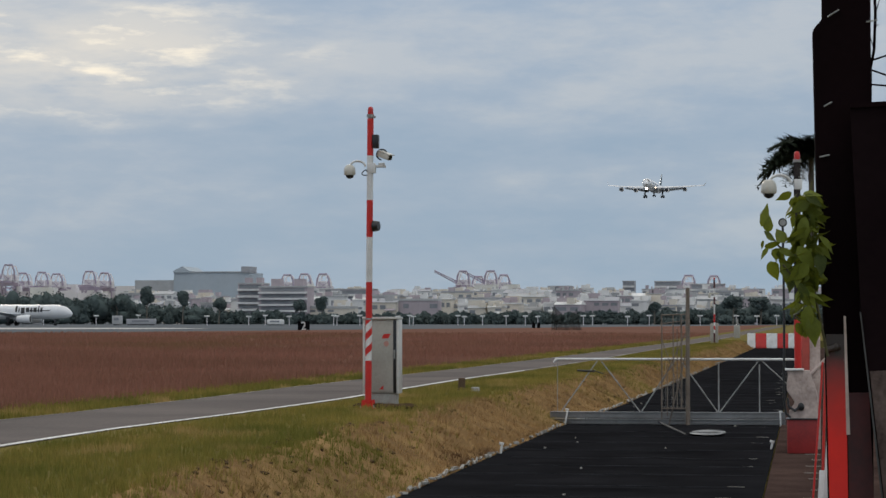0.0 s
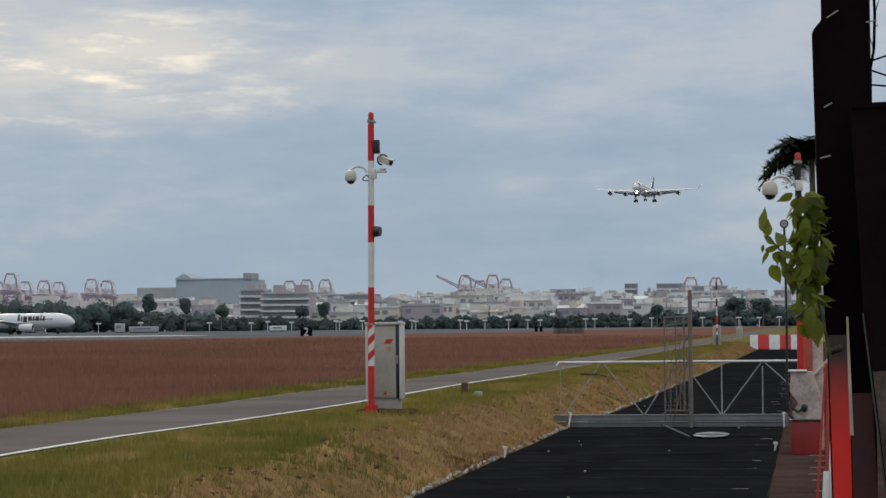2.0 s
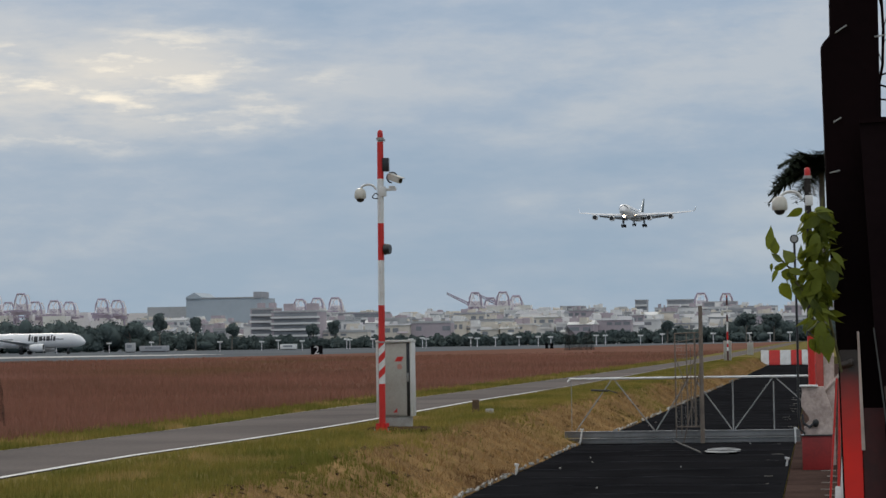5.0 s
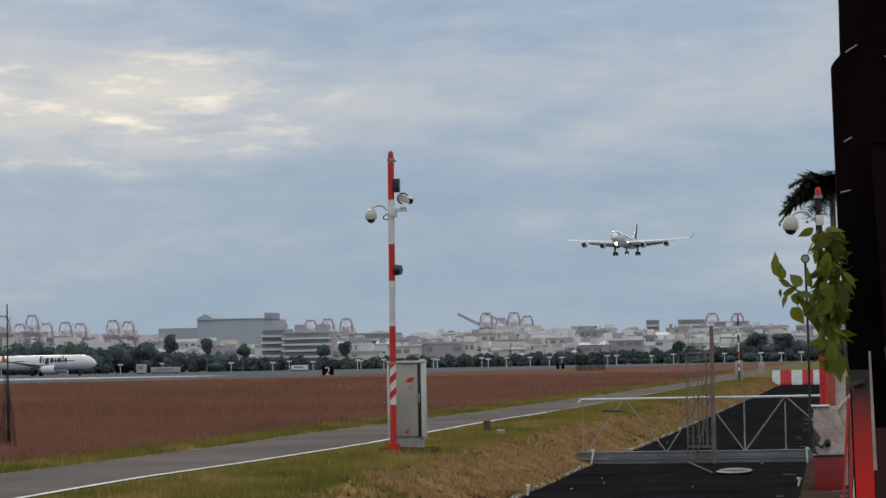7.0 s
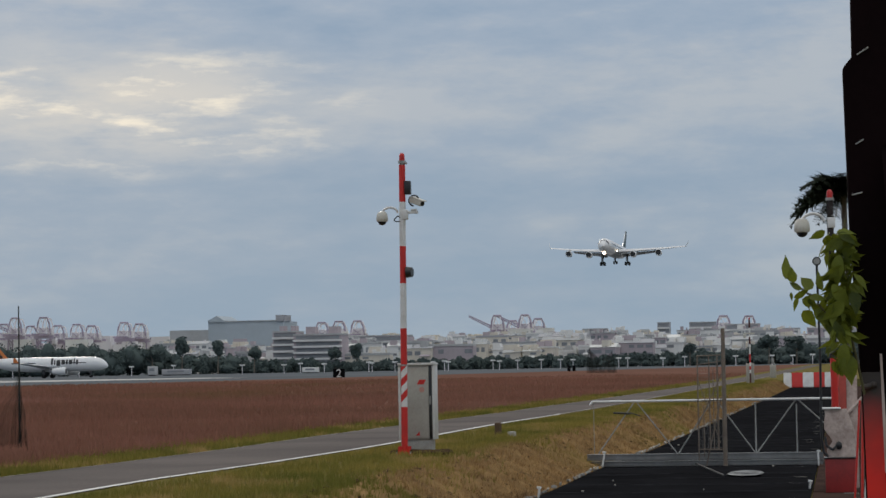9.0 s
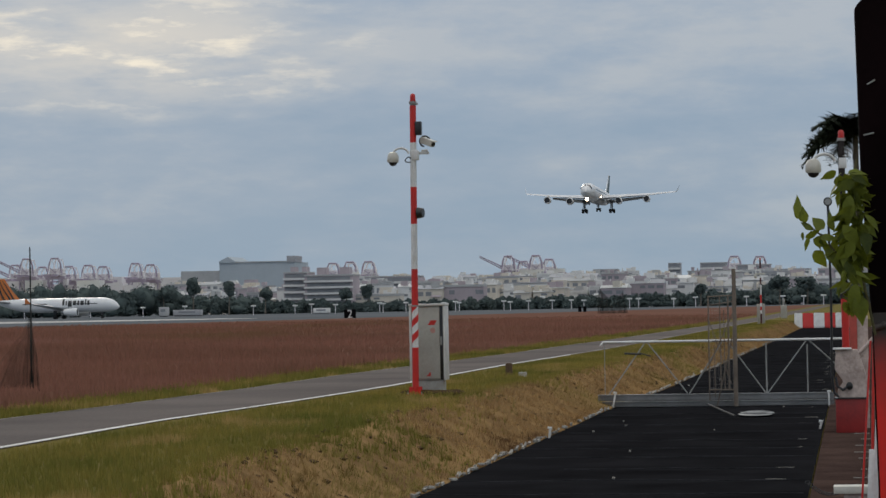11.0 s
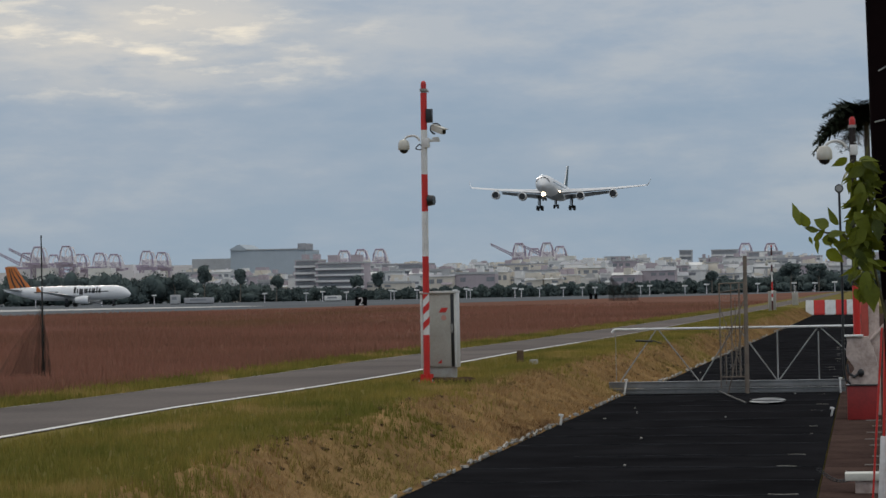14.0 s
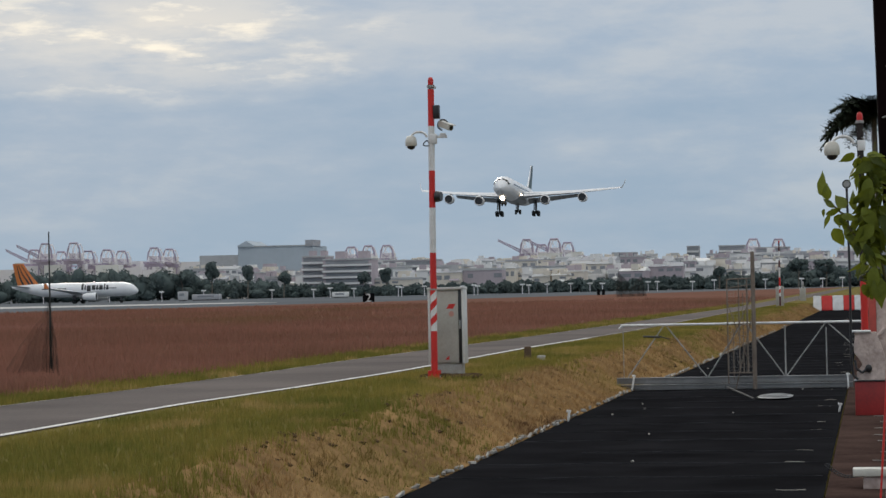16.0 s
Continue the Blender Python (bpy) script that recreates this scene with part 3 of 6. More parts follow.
b = B()
box(b, -W + 0.03, W - 0.05, 0.02, D0 - 0.02, 0.0, Z0 - 0.003, 0.012)
part("plinth", b, M_PLINTH, cab, "rough concrete plinth")


def decal(name, pts, y, material, parent, label=""):
    bm = B()
    f = bm.faces.new([bm.verts.new((px, y, pz)) for px, pz in pts])
    r = bmesh.ops.extrude_face_region(bm, geom=[f])
    bmesh.ops.translate(bm, verts=[v for v in r["geom"] if isinstance(v, bmesh.types.BMVert)], vec=(0, -0.003, 0))
    bmesh.ops.recalc_face_normals(bm, faces=bm.faces[:])
    return part(name, bm, material, parent, label, False)


decal("sticker", [(0.02, 1.34), (0.15, 1.34), (0.20, 1.43), (0.07, 1.43)], -0.023, M_RED, door, "slanted red warning sticker")
decal("sticker", [(-0.28, 1.33), (-0.2, 1.33), (-0.19, 1.42), (-0.24, 1.42)], -0.023, M_RED, door, "slanted red warning sticker")
decal("sticker", [(-0.02, 0.36), (0.06, 0.36), (0.06, 0.44)], -0.023, M_RED, door, "small red triangle sticker")
M_FADED = mat("faded_red_print", (0.52, 0.24, 0.20), 0.7, col2=(0.42, 0.30, 0.25), scale=20, fine=60, bump=0)
decal("seal", [(0.115 + 0.05 * math.cos(a), 1.24 + 0.055 * math.sin(a)) for a in np.linspace(0, 2 * math.pi, 16, endpoint=False)], -0.023, M_FADED, door, "faded round red seal")
decal("seal", [(-0.235 + 0.05 * math.cos(a), 1.24 + 0.055 * math.sin(a)) for a in np.linspace(0, 2 * math.pi, 16, endpoint=False)], -0.023, M_FADED, door, "faded round red seal")
# turned-up earth round the plinth
b = B()
for i in range(34):
    a = random.uniform(-0.5, 3.6)
    ball(b, (-7.95 + 0.42 * math.cos(a) + random.uniform(-0.1, 0.2), 47.5 - 0.15 * math.sin(a) + random.uniform(-0.1, 0.1), 0.04), random.uniform(0.05, 0.12), (1.5, 1, 0.6), 8)
tagged(solid("soil_heap", b, M_SOIL), "low heap of dark turned-up earth round the plinth", "soil", kind="stuff")

# far pole of the same kind and small marker posts
fpole = thing("camera_pole", pose(-6.39, 179.2, 0), "distant red and white banded pole beside the patrol road", "pole", "banded camera poles")
M_DEEPRED = mat("darkened_red_paint", (0.10, 0.012, 0.012), 0.6, col2=(0.05, 0.01, 0.01), scale=3, fine=20, bump=0.1)
banded_pole(fpole, 0.06, [(0.0, 0.75, M_DEEPRED), (0.75, 1.0, M_WHITE), (1.0, 1.25, M_RED), (1.25, 1.5, M_WHITE), (1.5, 2.1, M_RED), (2.1, 2.8, M_WHITE), (2.8, 3.3, M_DEEPRED), (3.3, 3.95, M_WHITE), (3.95, 4.5, M_DEEPRED)])
beacon(fpole, 0, 4.5)
b = B()
box(b, -0.4, 0.35, -0.06, 0.06, 3.5, 3.62, 0.02)
box(b, -0.45, -0.25, -0.1, 0.1, 3.25, 3.52, 0.05)
part("camera_body", b, M_CREAM, fpole)
b = B()
box(b, -0.3, 0.25, 0.2, 0.55, 0, 1.45, 0.02)
part("cabinet_body", b, M_CABINET, fpole, "pale cabinet beside the pole foot")
for x, y, h, r, m, lab in ((-8.18, 59.9, 0.30, 0.085, mat("dark_old_wood", (0.13, 0.09, 0.06), 0.95, scale=6, fine=40, bump=0.4, spec=0.0), "short weathered brown wooden stump in the grass"), (-7.67, 58.5, 0.12, 0.10, M_PLINTH, "small broken concrete stub in the grass")):
    st = thing("stump", pose(x, y, 0), lab, "stump")
    b = B()
    loft(b, [[(r * s * math.cos(a) * (1 + 0.12 * noise.noise((math.cos(a) * 2, math.sin(a) * 2, z))), r * s * math.sin(a), z) for a in np.linspace(0, 2 * math.pi, 14, endpoint=False)] for z, s in ((-0.05, 1.1), (0.05, 1.02), (h * 0.9, 0.98), (h, 0.86))])
    part("body", b, m, st)
wb = thing("marker_box", pose(-6.29, 235, 0), "small beige marker box beside the patrol road", "marker box")
b = B()
box(b, -0.28, 0.28, -0.25, 0.25, 0, 1.2, 0.03)
part("body", b, M_CABINET, wb)
b = B()
box(b, -0.12, 0.12, -0.1, 0.1, 1.3, 1.8, 0.02)
part("cap", b, M_GALV, wb)


# ================= aircraft =================
def ring(x, y, z, rx, rz, n=20):
    return [(x + rx * math.cos(a), y, z + rz * math.sin(a)) for a in np.linspace(0, 2 * math.pi, n, endpoint=False)]


def wing_rings(sections, flip):
    """Sections (span, y of leading edge, chord, z, thickness)."""
    out = []
    prof = [(0, 0), (0.03, 0.35), (0.15, 0.62), (0.4, 0.62), (0.75, 0.28), (1, 0.02), (0.75, -0.12), (0.4, -0.36), (0.15, -0.38), (0.03, -0.25)]
    for s, y, c, z, t in sections:
        out.append([(flip * s, y + c * u, z + t * c * v) for u, v in prof])
    return out


def engine(parent, x, y, z, r, length, pylon_top):
    b = B()
    prof = [(0.80, 0.02), (0.86, -0.01), (0.95, 0.02), (1.0, 0.12), (1.0, 0.4), (0.92, 0.7), (0.72, 1.0), (0.66, 1.0)]
    loft(b, [ring(x, y + k * length, z, r * s, r * s, 22) for s, k in prof], cap=False)
    nac = part("nacelle", b, M_JET, parent, "white engine nacelle")
    b = B()
    loft(b, [ring(x, y + k * length, z, r * s, r * s, 22) for s, k in ((0.80, 0.02), (0.78, 0.12), (0.78, 0.3))])
    part("fan", b, M_DARK, nac, "dark engine intake")
    b = B()
    loft(b, [ring(x, y + k * length, z, r * s, r * s, 16) for s, k in ((0.6, 0.9), (0.45, 1.12), (0.12, 1.3))])
    part("exhaust_cone", b, M_JET_GREY, nac)
    b = B()
    loft(b, [[(x - 0.12, yy, zz), (x + 0.12, yy, zz), (x + 0.12, yy, zz2), (x - 0.12, yy, zz2)] for yy, zz, zz2 in ((y + 0.25 * length, z + r * 0.9, z + r * 1.0), (y + 0.6 * length, z + r * 0.7, pylon_top), (y + 1.3 * length, z + r * 0.7, pylon_top - 0.1))])
    part("pylon", b, M_JET_GREY, parent)


def landing_gear(parent, x, y, ztop, zbot, r, pairs, gap, dark=True):
    b = B()
    tube(b, (x, y, ztop), (x, y, zbot + r), r * 0.42, r * 0.34, 10)
    tube(b, (x, y + 0.2, ztop), (x, y + 1.1 * r, zbot + 2.6 * r), r * 0.12, None, 8)
    box(b, x - r * 0.12, x + r * 0.12, y - gap, y + gap, zbot + r * 0.8, zbot + r * 1.2, 0.02)
    box(b, x - r * 0.75, x - r * 0.62, y - r * 0.9, y + r * 0.9, zbot + 2.3 * r, ztop, 0.02)
    g = part("gear_leg", b, M_GEAR, parent, "landing gear leg with door")
    for dy in ([0.0] if pairs == 1 else [-gap, gap]):
        for sx in (-1, 1):
            b = B()
            c = x + sx * r * 0.85
            loft(b, [[(c + w, y + dy + rr * math.cos(a), zbot + r + rr * math.sin(a)) for a in np.linspace(0, 2 * math.pi, 18, endpoint=False)] for w, rr in ((-0.42 * r, 0.8 * r), (-0.34 * r, r), (0.34 * r, r), (0.42 * r, 0.8 * r))])
            part("tyre", b, M_TYRE, g, "black rubber tyre")


def fuselage(parent, L, r, y0, droop, material, nose=0.09, tail=0.34):
    """Nose at y0 looking to -y."""
    b = B()
    rings = []
    for k, s, dz in ((0, 0.03, -0.30), (0.006, 0.22, -0.28), (0.018, 0.45, -0.22), (0.035, 0.66, -0.15), (0.06, 0.85, -0.07), (nose, 0.97, -0.01), (0.13, 1, 0), (0.3, 1, 0), (0.5, 1, 0), (1 - tail, 1, 0), (0.76, 0.93, 0.07), (0.84, 0.74, 0.22), (0.92, 0.46, 0.40), (0.97, 0.26, 0.50), (1.0, 0.10, 0.56)):
        rings.append(ring(0, y0 + k * L, dz * r, r * s, r * s * (1.02 if s == 1 else 1), 28))
    loft(b, rings)
    return part("fuselage", b, material, parent, "white fuselage")


def wings(parent, sections, material, extra=""):
    for f in (-1, 1):
        b = B()
        loft(b, wing_rings(sections, f))
        part("wing" if not extra else extra, b, material, parent, "swept wing" if not extra else "")


def four_engine_jet(m):
    j = thing("airliner", m, "white four-engined wide-body airliner on approach with gear down", "airplane")
    L, r, y0 = 63.7, 2.9, -30.0
    zf = 1.9
    body = fuselage(j, L, r, y0, 0, M_JET)
    body.location.z = zf
    for sx in (-1, 1):   # cockpit windows
        for i in range(3):
            b = B()
            a0, a1 = math.radians(90 - sx * (6 + 24 * i)), math.radians(90 - sx * (26 + 24 * i))
            q = []
            for a, (yy, rr, dz) in ((a0, (y0 + 2.35, 2.1, -0.40)), (a1, (y0 + 2.5, 2.1, -0.40)), (a1, (y0 + 2.9, 2.36, -0.26)), (a0, (y0 + 2.8, 2.36, -0.26))):
                q.append(b.verts.new((rr * math.cos(a) * 1.01, yy, zf + dz + rr * math.sin(a) * 0.99)))
            b.faces.new(q)
            bmesh.ops.solidify(b, geom=b.faces[:], thickness=0.06)
            part("cockpit_window", b, M_GLASS, body).matrix_parent_inverse = Matrix.Translation((0, 0, -zf))
    # dark belly fairing
    b = B()
    loft(b, [ring(0, yy, zf - 1.75, rx, rz, 20) for yy, rx, rz in ((-12, 0.6, 0.3), (-9, 2.3, 1.2), (-2, 2.9, 1.65), (6, 2.7, 1.5), (10, 0.8, 0.4))])
    part("belly_fairing", b, M_JET_GREY, j, "grey belly fairing")
    for sx in (-1, 1):   # window rows
        b = B()
        box(b, sx * 2.885, sx * 2.925, y0 + 7, y0 + 50, zf + 0.45, zf + 0.75)
        part("window_row", b, M_GLASS, body).matrix_parent_inverse = Matrix.Translation((0, 0, -zf))
    wings(j, [(2.0, -9.5, 11.5, zf - 1.5, 0.13), (9.4, -4.2, 7.8, zf - 0.75, 0.115), (20.2, 3.0, 4.7, zf + 0.45, 0.10)], M_WINGDARK)
    # outer panels white: sky reflected near the tips is put into the colour
    wings(j, [(20.2, 3.0, 4.7, zf + 0.45, 0.10), (29.2, 9.0, 2.6, zf + 1.75, 0.07)], M_JET, "outer_wing")
    for f in (-1, 1):
        b = B()
        loft(b, [[(f * s, yy, zz), (f * (s + 0.06), yy + c * 0.3, zz), (f * s, yy + c, zz), (f * (s - 0.06), yy + c * 0.3, zz)] for s, yy, c, zz in ((29.2, 9.2, 2.2, zf + 1.75), (29.9, 10.6, 1.5, zf + 3.0), (30.2, 12.2, 0.7, zf + 4.4))])
        part("winglet", b, M_JET, j)
        b = B()   # white slats along the leading edge
        loft(b, [[(f * q, yy - 0.45, zz - 0.30), (f * q, yy - 0.15, zz + 0.10), (f * q, yy + c * 0.14, zz + 0.09 * c), (f * q, yy + c * 0.10, zz + 0.02)] for q, yy, c, zz in ((3.4, -8.5, 10.8, zf - 1.34), (9.4, -4.2, 7.8, zf - 0.73), (19.3, 2.4, 4.9, zf + 0.37), (29.0, 8.87, 2.65, zf + 1.74))])
        part("slat", b, M_JET, j, "white leading-edge slat")
        b = B()   # lowered flaps
        loft(b, [[(f * s, yy, zz), (f * s, yy + c, zz - c * 0.55), (f * s, yy + c, zz - c * 0.62), (f * s, yy, zz - 0.25)] for s, yy, c, zz in ((3.2, 1.6, 2.3, zf - 1.6), (9.4, 3.4, 1.9, zf - 0.95), (18.5, 6.6, 1.2, zf + 0.05))])
        part("flap", b, M_JET_GREY, j, "lowered trailing-edge flap")
        for s, yy, zz in ((6.2, 2.4, zf - 1.5), (12.5, 4.4, zf - 0.75), (16.0, 5.5, zf - 0.35)):
            b = B()
            loft(b, [ring(f * s, yy + q, zz - 0.35 - 0.08 * q, w, w * 1.3, 10) for q, w in ((-2.0, 0.05), (-1, 0.26), (1.0, 0.28), (2.6, 0.06))])
            part("flap_fairing", b, M_JET_GREY, j)
        engine(j, f * 9.4, -9.0, zf - 2.75, 1.35, 4.6, zf - 1.0)
        engine(j, f * 19.25, -2.2, zf - 1.65, 1.35, 4.6, zf + 0.2)
    b = B()
    prof = [(0, 0), (0.15, 0.05), (0.5, 0.055), (1, 0.004), (0.5, -0.055), (0.15, -0.05)]
    loft(b, [[(t * c, yy + u * c, zz) for u, t in prof] for yy, c, zz in ((y0 + 51.5, 9.2, zf + 2.2), (y0 + 58.0, 5.6, zf + 7.5), (y0 + 61.0, 3.6, zf + 10.4))])
    fin = part("fin", b, M_TEAL, j, "dark green tail fin with white leading edge")
    b = B()
    loft(b, [[(t * c, yy + u * c - 0.3, zz) for u, t in ((0, 0), (0.06, 0.03), (0.15, 0.058), (0.15, -0.058), (0.06, -0.03))] for yy, c, zz in ((y0 + 51.3, 5.2, zf + 2.2), (y0 + 57.9, 3.4, zf + 7.5), (y0 + 60.9, 2.4, zf + 10.45))])
    part("fin_edge", b, M_JET, fin, "white leading edge")
    wings(j, [(1.0, y0 + 53.5, 6.2, zf + 1.2, 0.1), (9.6, y0 + 60.2, 2.6, zf + 2.1, 0.09)], M_JET_GREY, "tailplane")
    for f in (-1, 1):
        landing_gear(j, f * 5.3, 3.2, zf - 1.8, zf - 6.6, 0.80, 2, 1.0)
    landing_gear(j, 0, 3.6, zf - 3.0, zf - 6.0, 0.70, 1, 0.2)
    landing_gear(j, 0, y0 + 6.6, zf - 2.4, zf - 5.4, 0.52, 1, 0.2)
    for x, yy, zz, rr in ((-0.3, y0 + 6.1, zf - 3.2, 0.68), (2.9, -9.3, zf - 1.35, 0.22), (-2.9, -9.3, zf - 1.35, 0.12)):
        b = B()
        ball(b, (x, yy, zz), rr, (1, 0.5, 1), 14)
        part("landing_light", b, M_LAMP, j, "glowing warm white landing light")
    return j


def twin_jet(m):
    j = thing("airliner", m, "white twin-engined airliner with an orange striped tail, parked at the taxiway", "airplane")
    L, r, y0, zf = 37.57, 2.0, -18.8, 3.9
    body = fuselage(j, L, r, y0, 0, M_JET, 0.10, 0.36)
    body.location.z = zf
    inv = Matrix.Translation((0, 0, -zf))
    wings(j, [(1.6, y0 + 12.0, 7.0, zf - 1.25, 0.13), (6.4, y0 + 15.3, 4.4, zf - 0.7, 0.115), (16.6, y0 + 20.6, 1.7, zf + 0.45, 0.10)], M_WINGDARK)
    for f in (-1, 1):
        engine(j, f * 5.75, y0 + 10.6, zf - 2.0, 1.15, 3.9, zf - 0.6)
        landing_gear(j, f * 3.8, y0 + 17.7, zf - 1.5, 0.0, 0.58, 1, 0.2)
        b = B()
        loft(b, [[(f * 16.6, yy, zz), (f * 16.68, yy + c / 2, zz), (f * 16.6, yy + c, zz)] for yy, c, zz in ((y0 + 20.8, 1.6, zf + 0.45), (y0 + 21.8, 0.6, zf + 1.9))])
        part("winglet", b, M_ORANGE, j)
        # airline lettering as plain bars along the side
        x = y0 + 16.6
        for w, h, dz in ((0.65, 1.8, 0.3), (0.4, 1.3, 0.05), (1.15, 1.7, -0.15), (1.05, 1.3, 0.05), (0.55, 1.3, 0.05), (1.05, 1.3, 0.05), (0.4, 1.7, 0.25), (0.65, 1.3, 0.05)):
            b = B()
            zc = zf + 0.55 + dz
            x -= w + 0.30
            strip = []
            for z in np.linspace(zc - h / 2, zc + h / 2, 7):
                sx_ = f * (r * math.sqrt(max(0.05, 1 - ((z - zf) / (1.02 * r)) ** 2)) + 0.03)
                strip.append((b.verts.new((sx_, x, z)), b.verts.new((sx_, x + w, z))))
            for p, q in zip(strip, strip[1:]):
                b.faces.new((p[0], p[1], q[1], q[0]))
            part("lettering_bar", b, M_TEXT, body, "charcoal lettering bar", False).matrix_parent_inverse = inv
        b = B()
        box(b, f * 1.97, f * 2.01, y0 + 6, y0 + 12.5, zf + 0.28, zf + 0.5)
        part("window_row", b, M_GLASS, body).matrix_parent_inverse = inv
        b = B()
        box(b, f * 1.97, f * 2.01, y0 + 20.8, y0 + 28, zf + 0.28, zf + 0.5)
        part("window_row", b, M_GLASS, body).matrix_parent_inverse = inv
        b = B()
        q = [b.verts.new(p) for p in ((f * 1.05, y0 + 1.65, zf + 0.52), (f * 1.52, y0 + 2.7, zf + 0.60), (f * 1.30, y0 + 2.8, zf + 1.12), (f * 0.72, y0 + 2.0, zf + 1.05))]
        b.faces.new(q)
        bmesh.ops.solidify(b, geom=b.faces[:], thickness=0.12)
        part("cockpit_window", b, M_GLASS, body).matrix_parent_inverse = inv
    b = B()
    prof = [(0, 0), (0.15, 0.05), (0.5, 0.055), (1, 0.004), (0.5, -0.055), (0.15, -0.05)]
    sec = [(y0 + 29.2, 6.6, zf + 1.5), (y0 + 31.6, 4.9, zf + 4.2), (y0 + 34.0, 3.3, zf + 7.85)]
    loft(b, [[(t * c, yy + u * c, zz) for u, t in prof] for yy, c, zz in sec])
    fin = part("fin", b, M_ORANGE, j, "orange tail fin with dark curved stripes")
    for f in (-1, 1):
        for k in (0.24, 0.47, 0.70):
            b = B()
            rows = []
            for t in np.linspace(0.05, 0.93, 7):
                yy, c, zz = [np.interp(t, (0, 0.43, 1), [s[i] for s in sec]) for i in range(3)]
                kk = k + 0.04 * math.sin(t * 5 + k * 9)
                w = 0.055 * (1 - 0.5 * t)
                rows.append((b.verts.new((f * (0.058 * c), yy + (kk - w) * c, zz)), b.verts.new((f * (0.058 * c), yy + (kk + w) * c, zz))))
            for p, q in zip(rows, rows[1:]):
                b.faces.new((p[0], p[1], q[1], q[0]))
            part("tail_stripe", b, M_TEXT, fin, "dark curved stripe")
    wings(j, [(0.6, y0 + 31.3, 3.9, zf + 0.9, 0.1), (6.2, y0 + 34.6, 1.6, zf + 1.5, 0.09)], M_JET_GREY, "tailplane")
    landing_gear(j, 0, y0 + 5.1, zf - 1.7, 0.0, 0.4, 1, 0.2)
    return j


landing = four_engine_jet(pose(-90.4, 1515.0, 79.9))
parked = twin_jet(pose(-224.3, 690, 0.03, 0, 0, 90))


# ================= ditch side: bridge frame, gate frame, stones, brackets =================
bridge = thing("footbridge_frame", pose(0, 55.5, STRIP_Z), "white and grey steel truss frame lying across the covered ditch", "footbridge")
for z0, z1, yy in ((0.13, 0.27, 0.0), (0.0, 0.12, -0.10)):
    b = B()
    box(b, -5.6, -0.44, yy - 0.06, yy + 0.02, z0, z1, 0.012)
    box(b, -5.6, -0.44, yy - 0.09, yy + 0.04, z1 - 0.02, z1 + 0.002, 0.004)
    part("beam", b, M_BEAM, bridge, "grey steel channel beam")
b = B()
path_tube(b, [(-5.52, 0, 1.36), (-5.46, 0, 1.43), (-0.1, 0, 1.43)], 0.027, 10)
part("top_rail", b, M_WHITE, bridge, "white tubular top rail")
for x0, z0, x1, z1 in ((-5.35, 0.28, -4.55, 1.40), (-4.48, 1.40, -3.62, 0.28), (-3.58, 0.28, -2.85, 1.40), (-2.72, 1.40, -1.92, 0.28), (-1.86, 0.28, -1.02, 1.40), (-0.95, 1.40, -0.35, 0.85)):
    b = B()
    tube(b, (x0, 0, z0), (x1, 0, z1), 0.0135, None, 8)
    part("diagonal", b, M_GALV, bridge)
for x, r, top in ((-5.44, 0.007, 1.4), (-1.89, 0.017, 1.36), (-1.0, 0.015, 1.32)):
    b = B()
    tube(b, (x, 0, 0.27), (x, 0, top), r, None, 8)
    part("upright", b, M_GALV, bridge)
b = B()
tube(b, (-5.0, -0.03, 1.18), (-4.62, -0.03, 1.16), 0.022, None, 8)
tube(b, (-4.66, -0.03, 1.19), (-4.42, -0.03, 1.11), 0.012, None, 8)
part("handle_bar", b, M_DARK, bridge, "short black bar clipped to the frame")
b = B()
tube(b, (-3.2, -0.16, 0.06), (-2.3, -6.4, 0.07), 0.02, 0.018, 8)
part("loose_strut", b, M_OLDSTEEL, bridge, "loose grey strut lying on the netting")

gate = thing("mesh_gate", pose(-2.55, 55.2, STRIP_Z), "thin weathered mesh gate frame standing in the ditch", "gate")
b = B()
tube(b, (0, 0, 0), (0, 0, 3.0), 0.05, 0.045, 10)
part("gate_post", b, M_WOODPOST, gate, "grey weathered gate post")
for pts, r in ((((-0.57, 0, 0.12), (-0.57, 0, 2.4), (0.0, 0, 2.42)), 0.014), (((-0.57, 0, 0.36), (0, 0, 0.36)), 0.016), (((-0.32, 0, 0.36), (-0.32, 0, 2.4)), 0.012), (((-0.14, 0, 0.36), (-0.14, 0, 2.4)), 0.018), (((-0.45, 0, 0.2), (-0.45, 0, 1.3)), 0.010), (((-0.57, 0, 0.9), (0.0, 0, 2.1)), 0.012), (((-0.5, 0, 1.42), (0.0, 0, 1.43)), 0.012), (((-0.57, 0, 1.9), (-0.1, 0, 0.5)), 0.010), (((-0.23, 0, 0.36), (-0.23, 0, 2.1)), 0.009), (((-0.6, 0, 2.2), (0.05, 0, 2.3)), 0.010), (((-0.42, 0.1, 0.0), (-0.06, 0.0, 1.5)), 0.014)):
    b = B()
    path_tube(b, [Vector(p) for p in pts], r, 7)
    part("gate_bar", b, M_WOODPOST, gate)
b = B()
for i in range(9):
    x = -0.55 + i * 0.062
    tube(b, (x, 0.01, 0.36), (x, 0.01, 2.38), 0.0012, None, 4)
for i in range(26):
    tube(b, (-0.57, 0.012, 0.4 + i * 0.077), (0, 0.012, 0.4 + i * 0.077), 0.0012, None, 4)
tagged(part("gate_mesh", b, M_GALV, gate, "thin wire mesh infill"), kind="stuff")

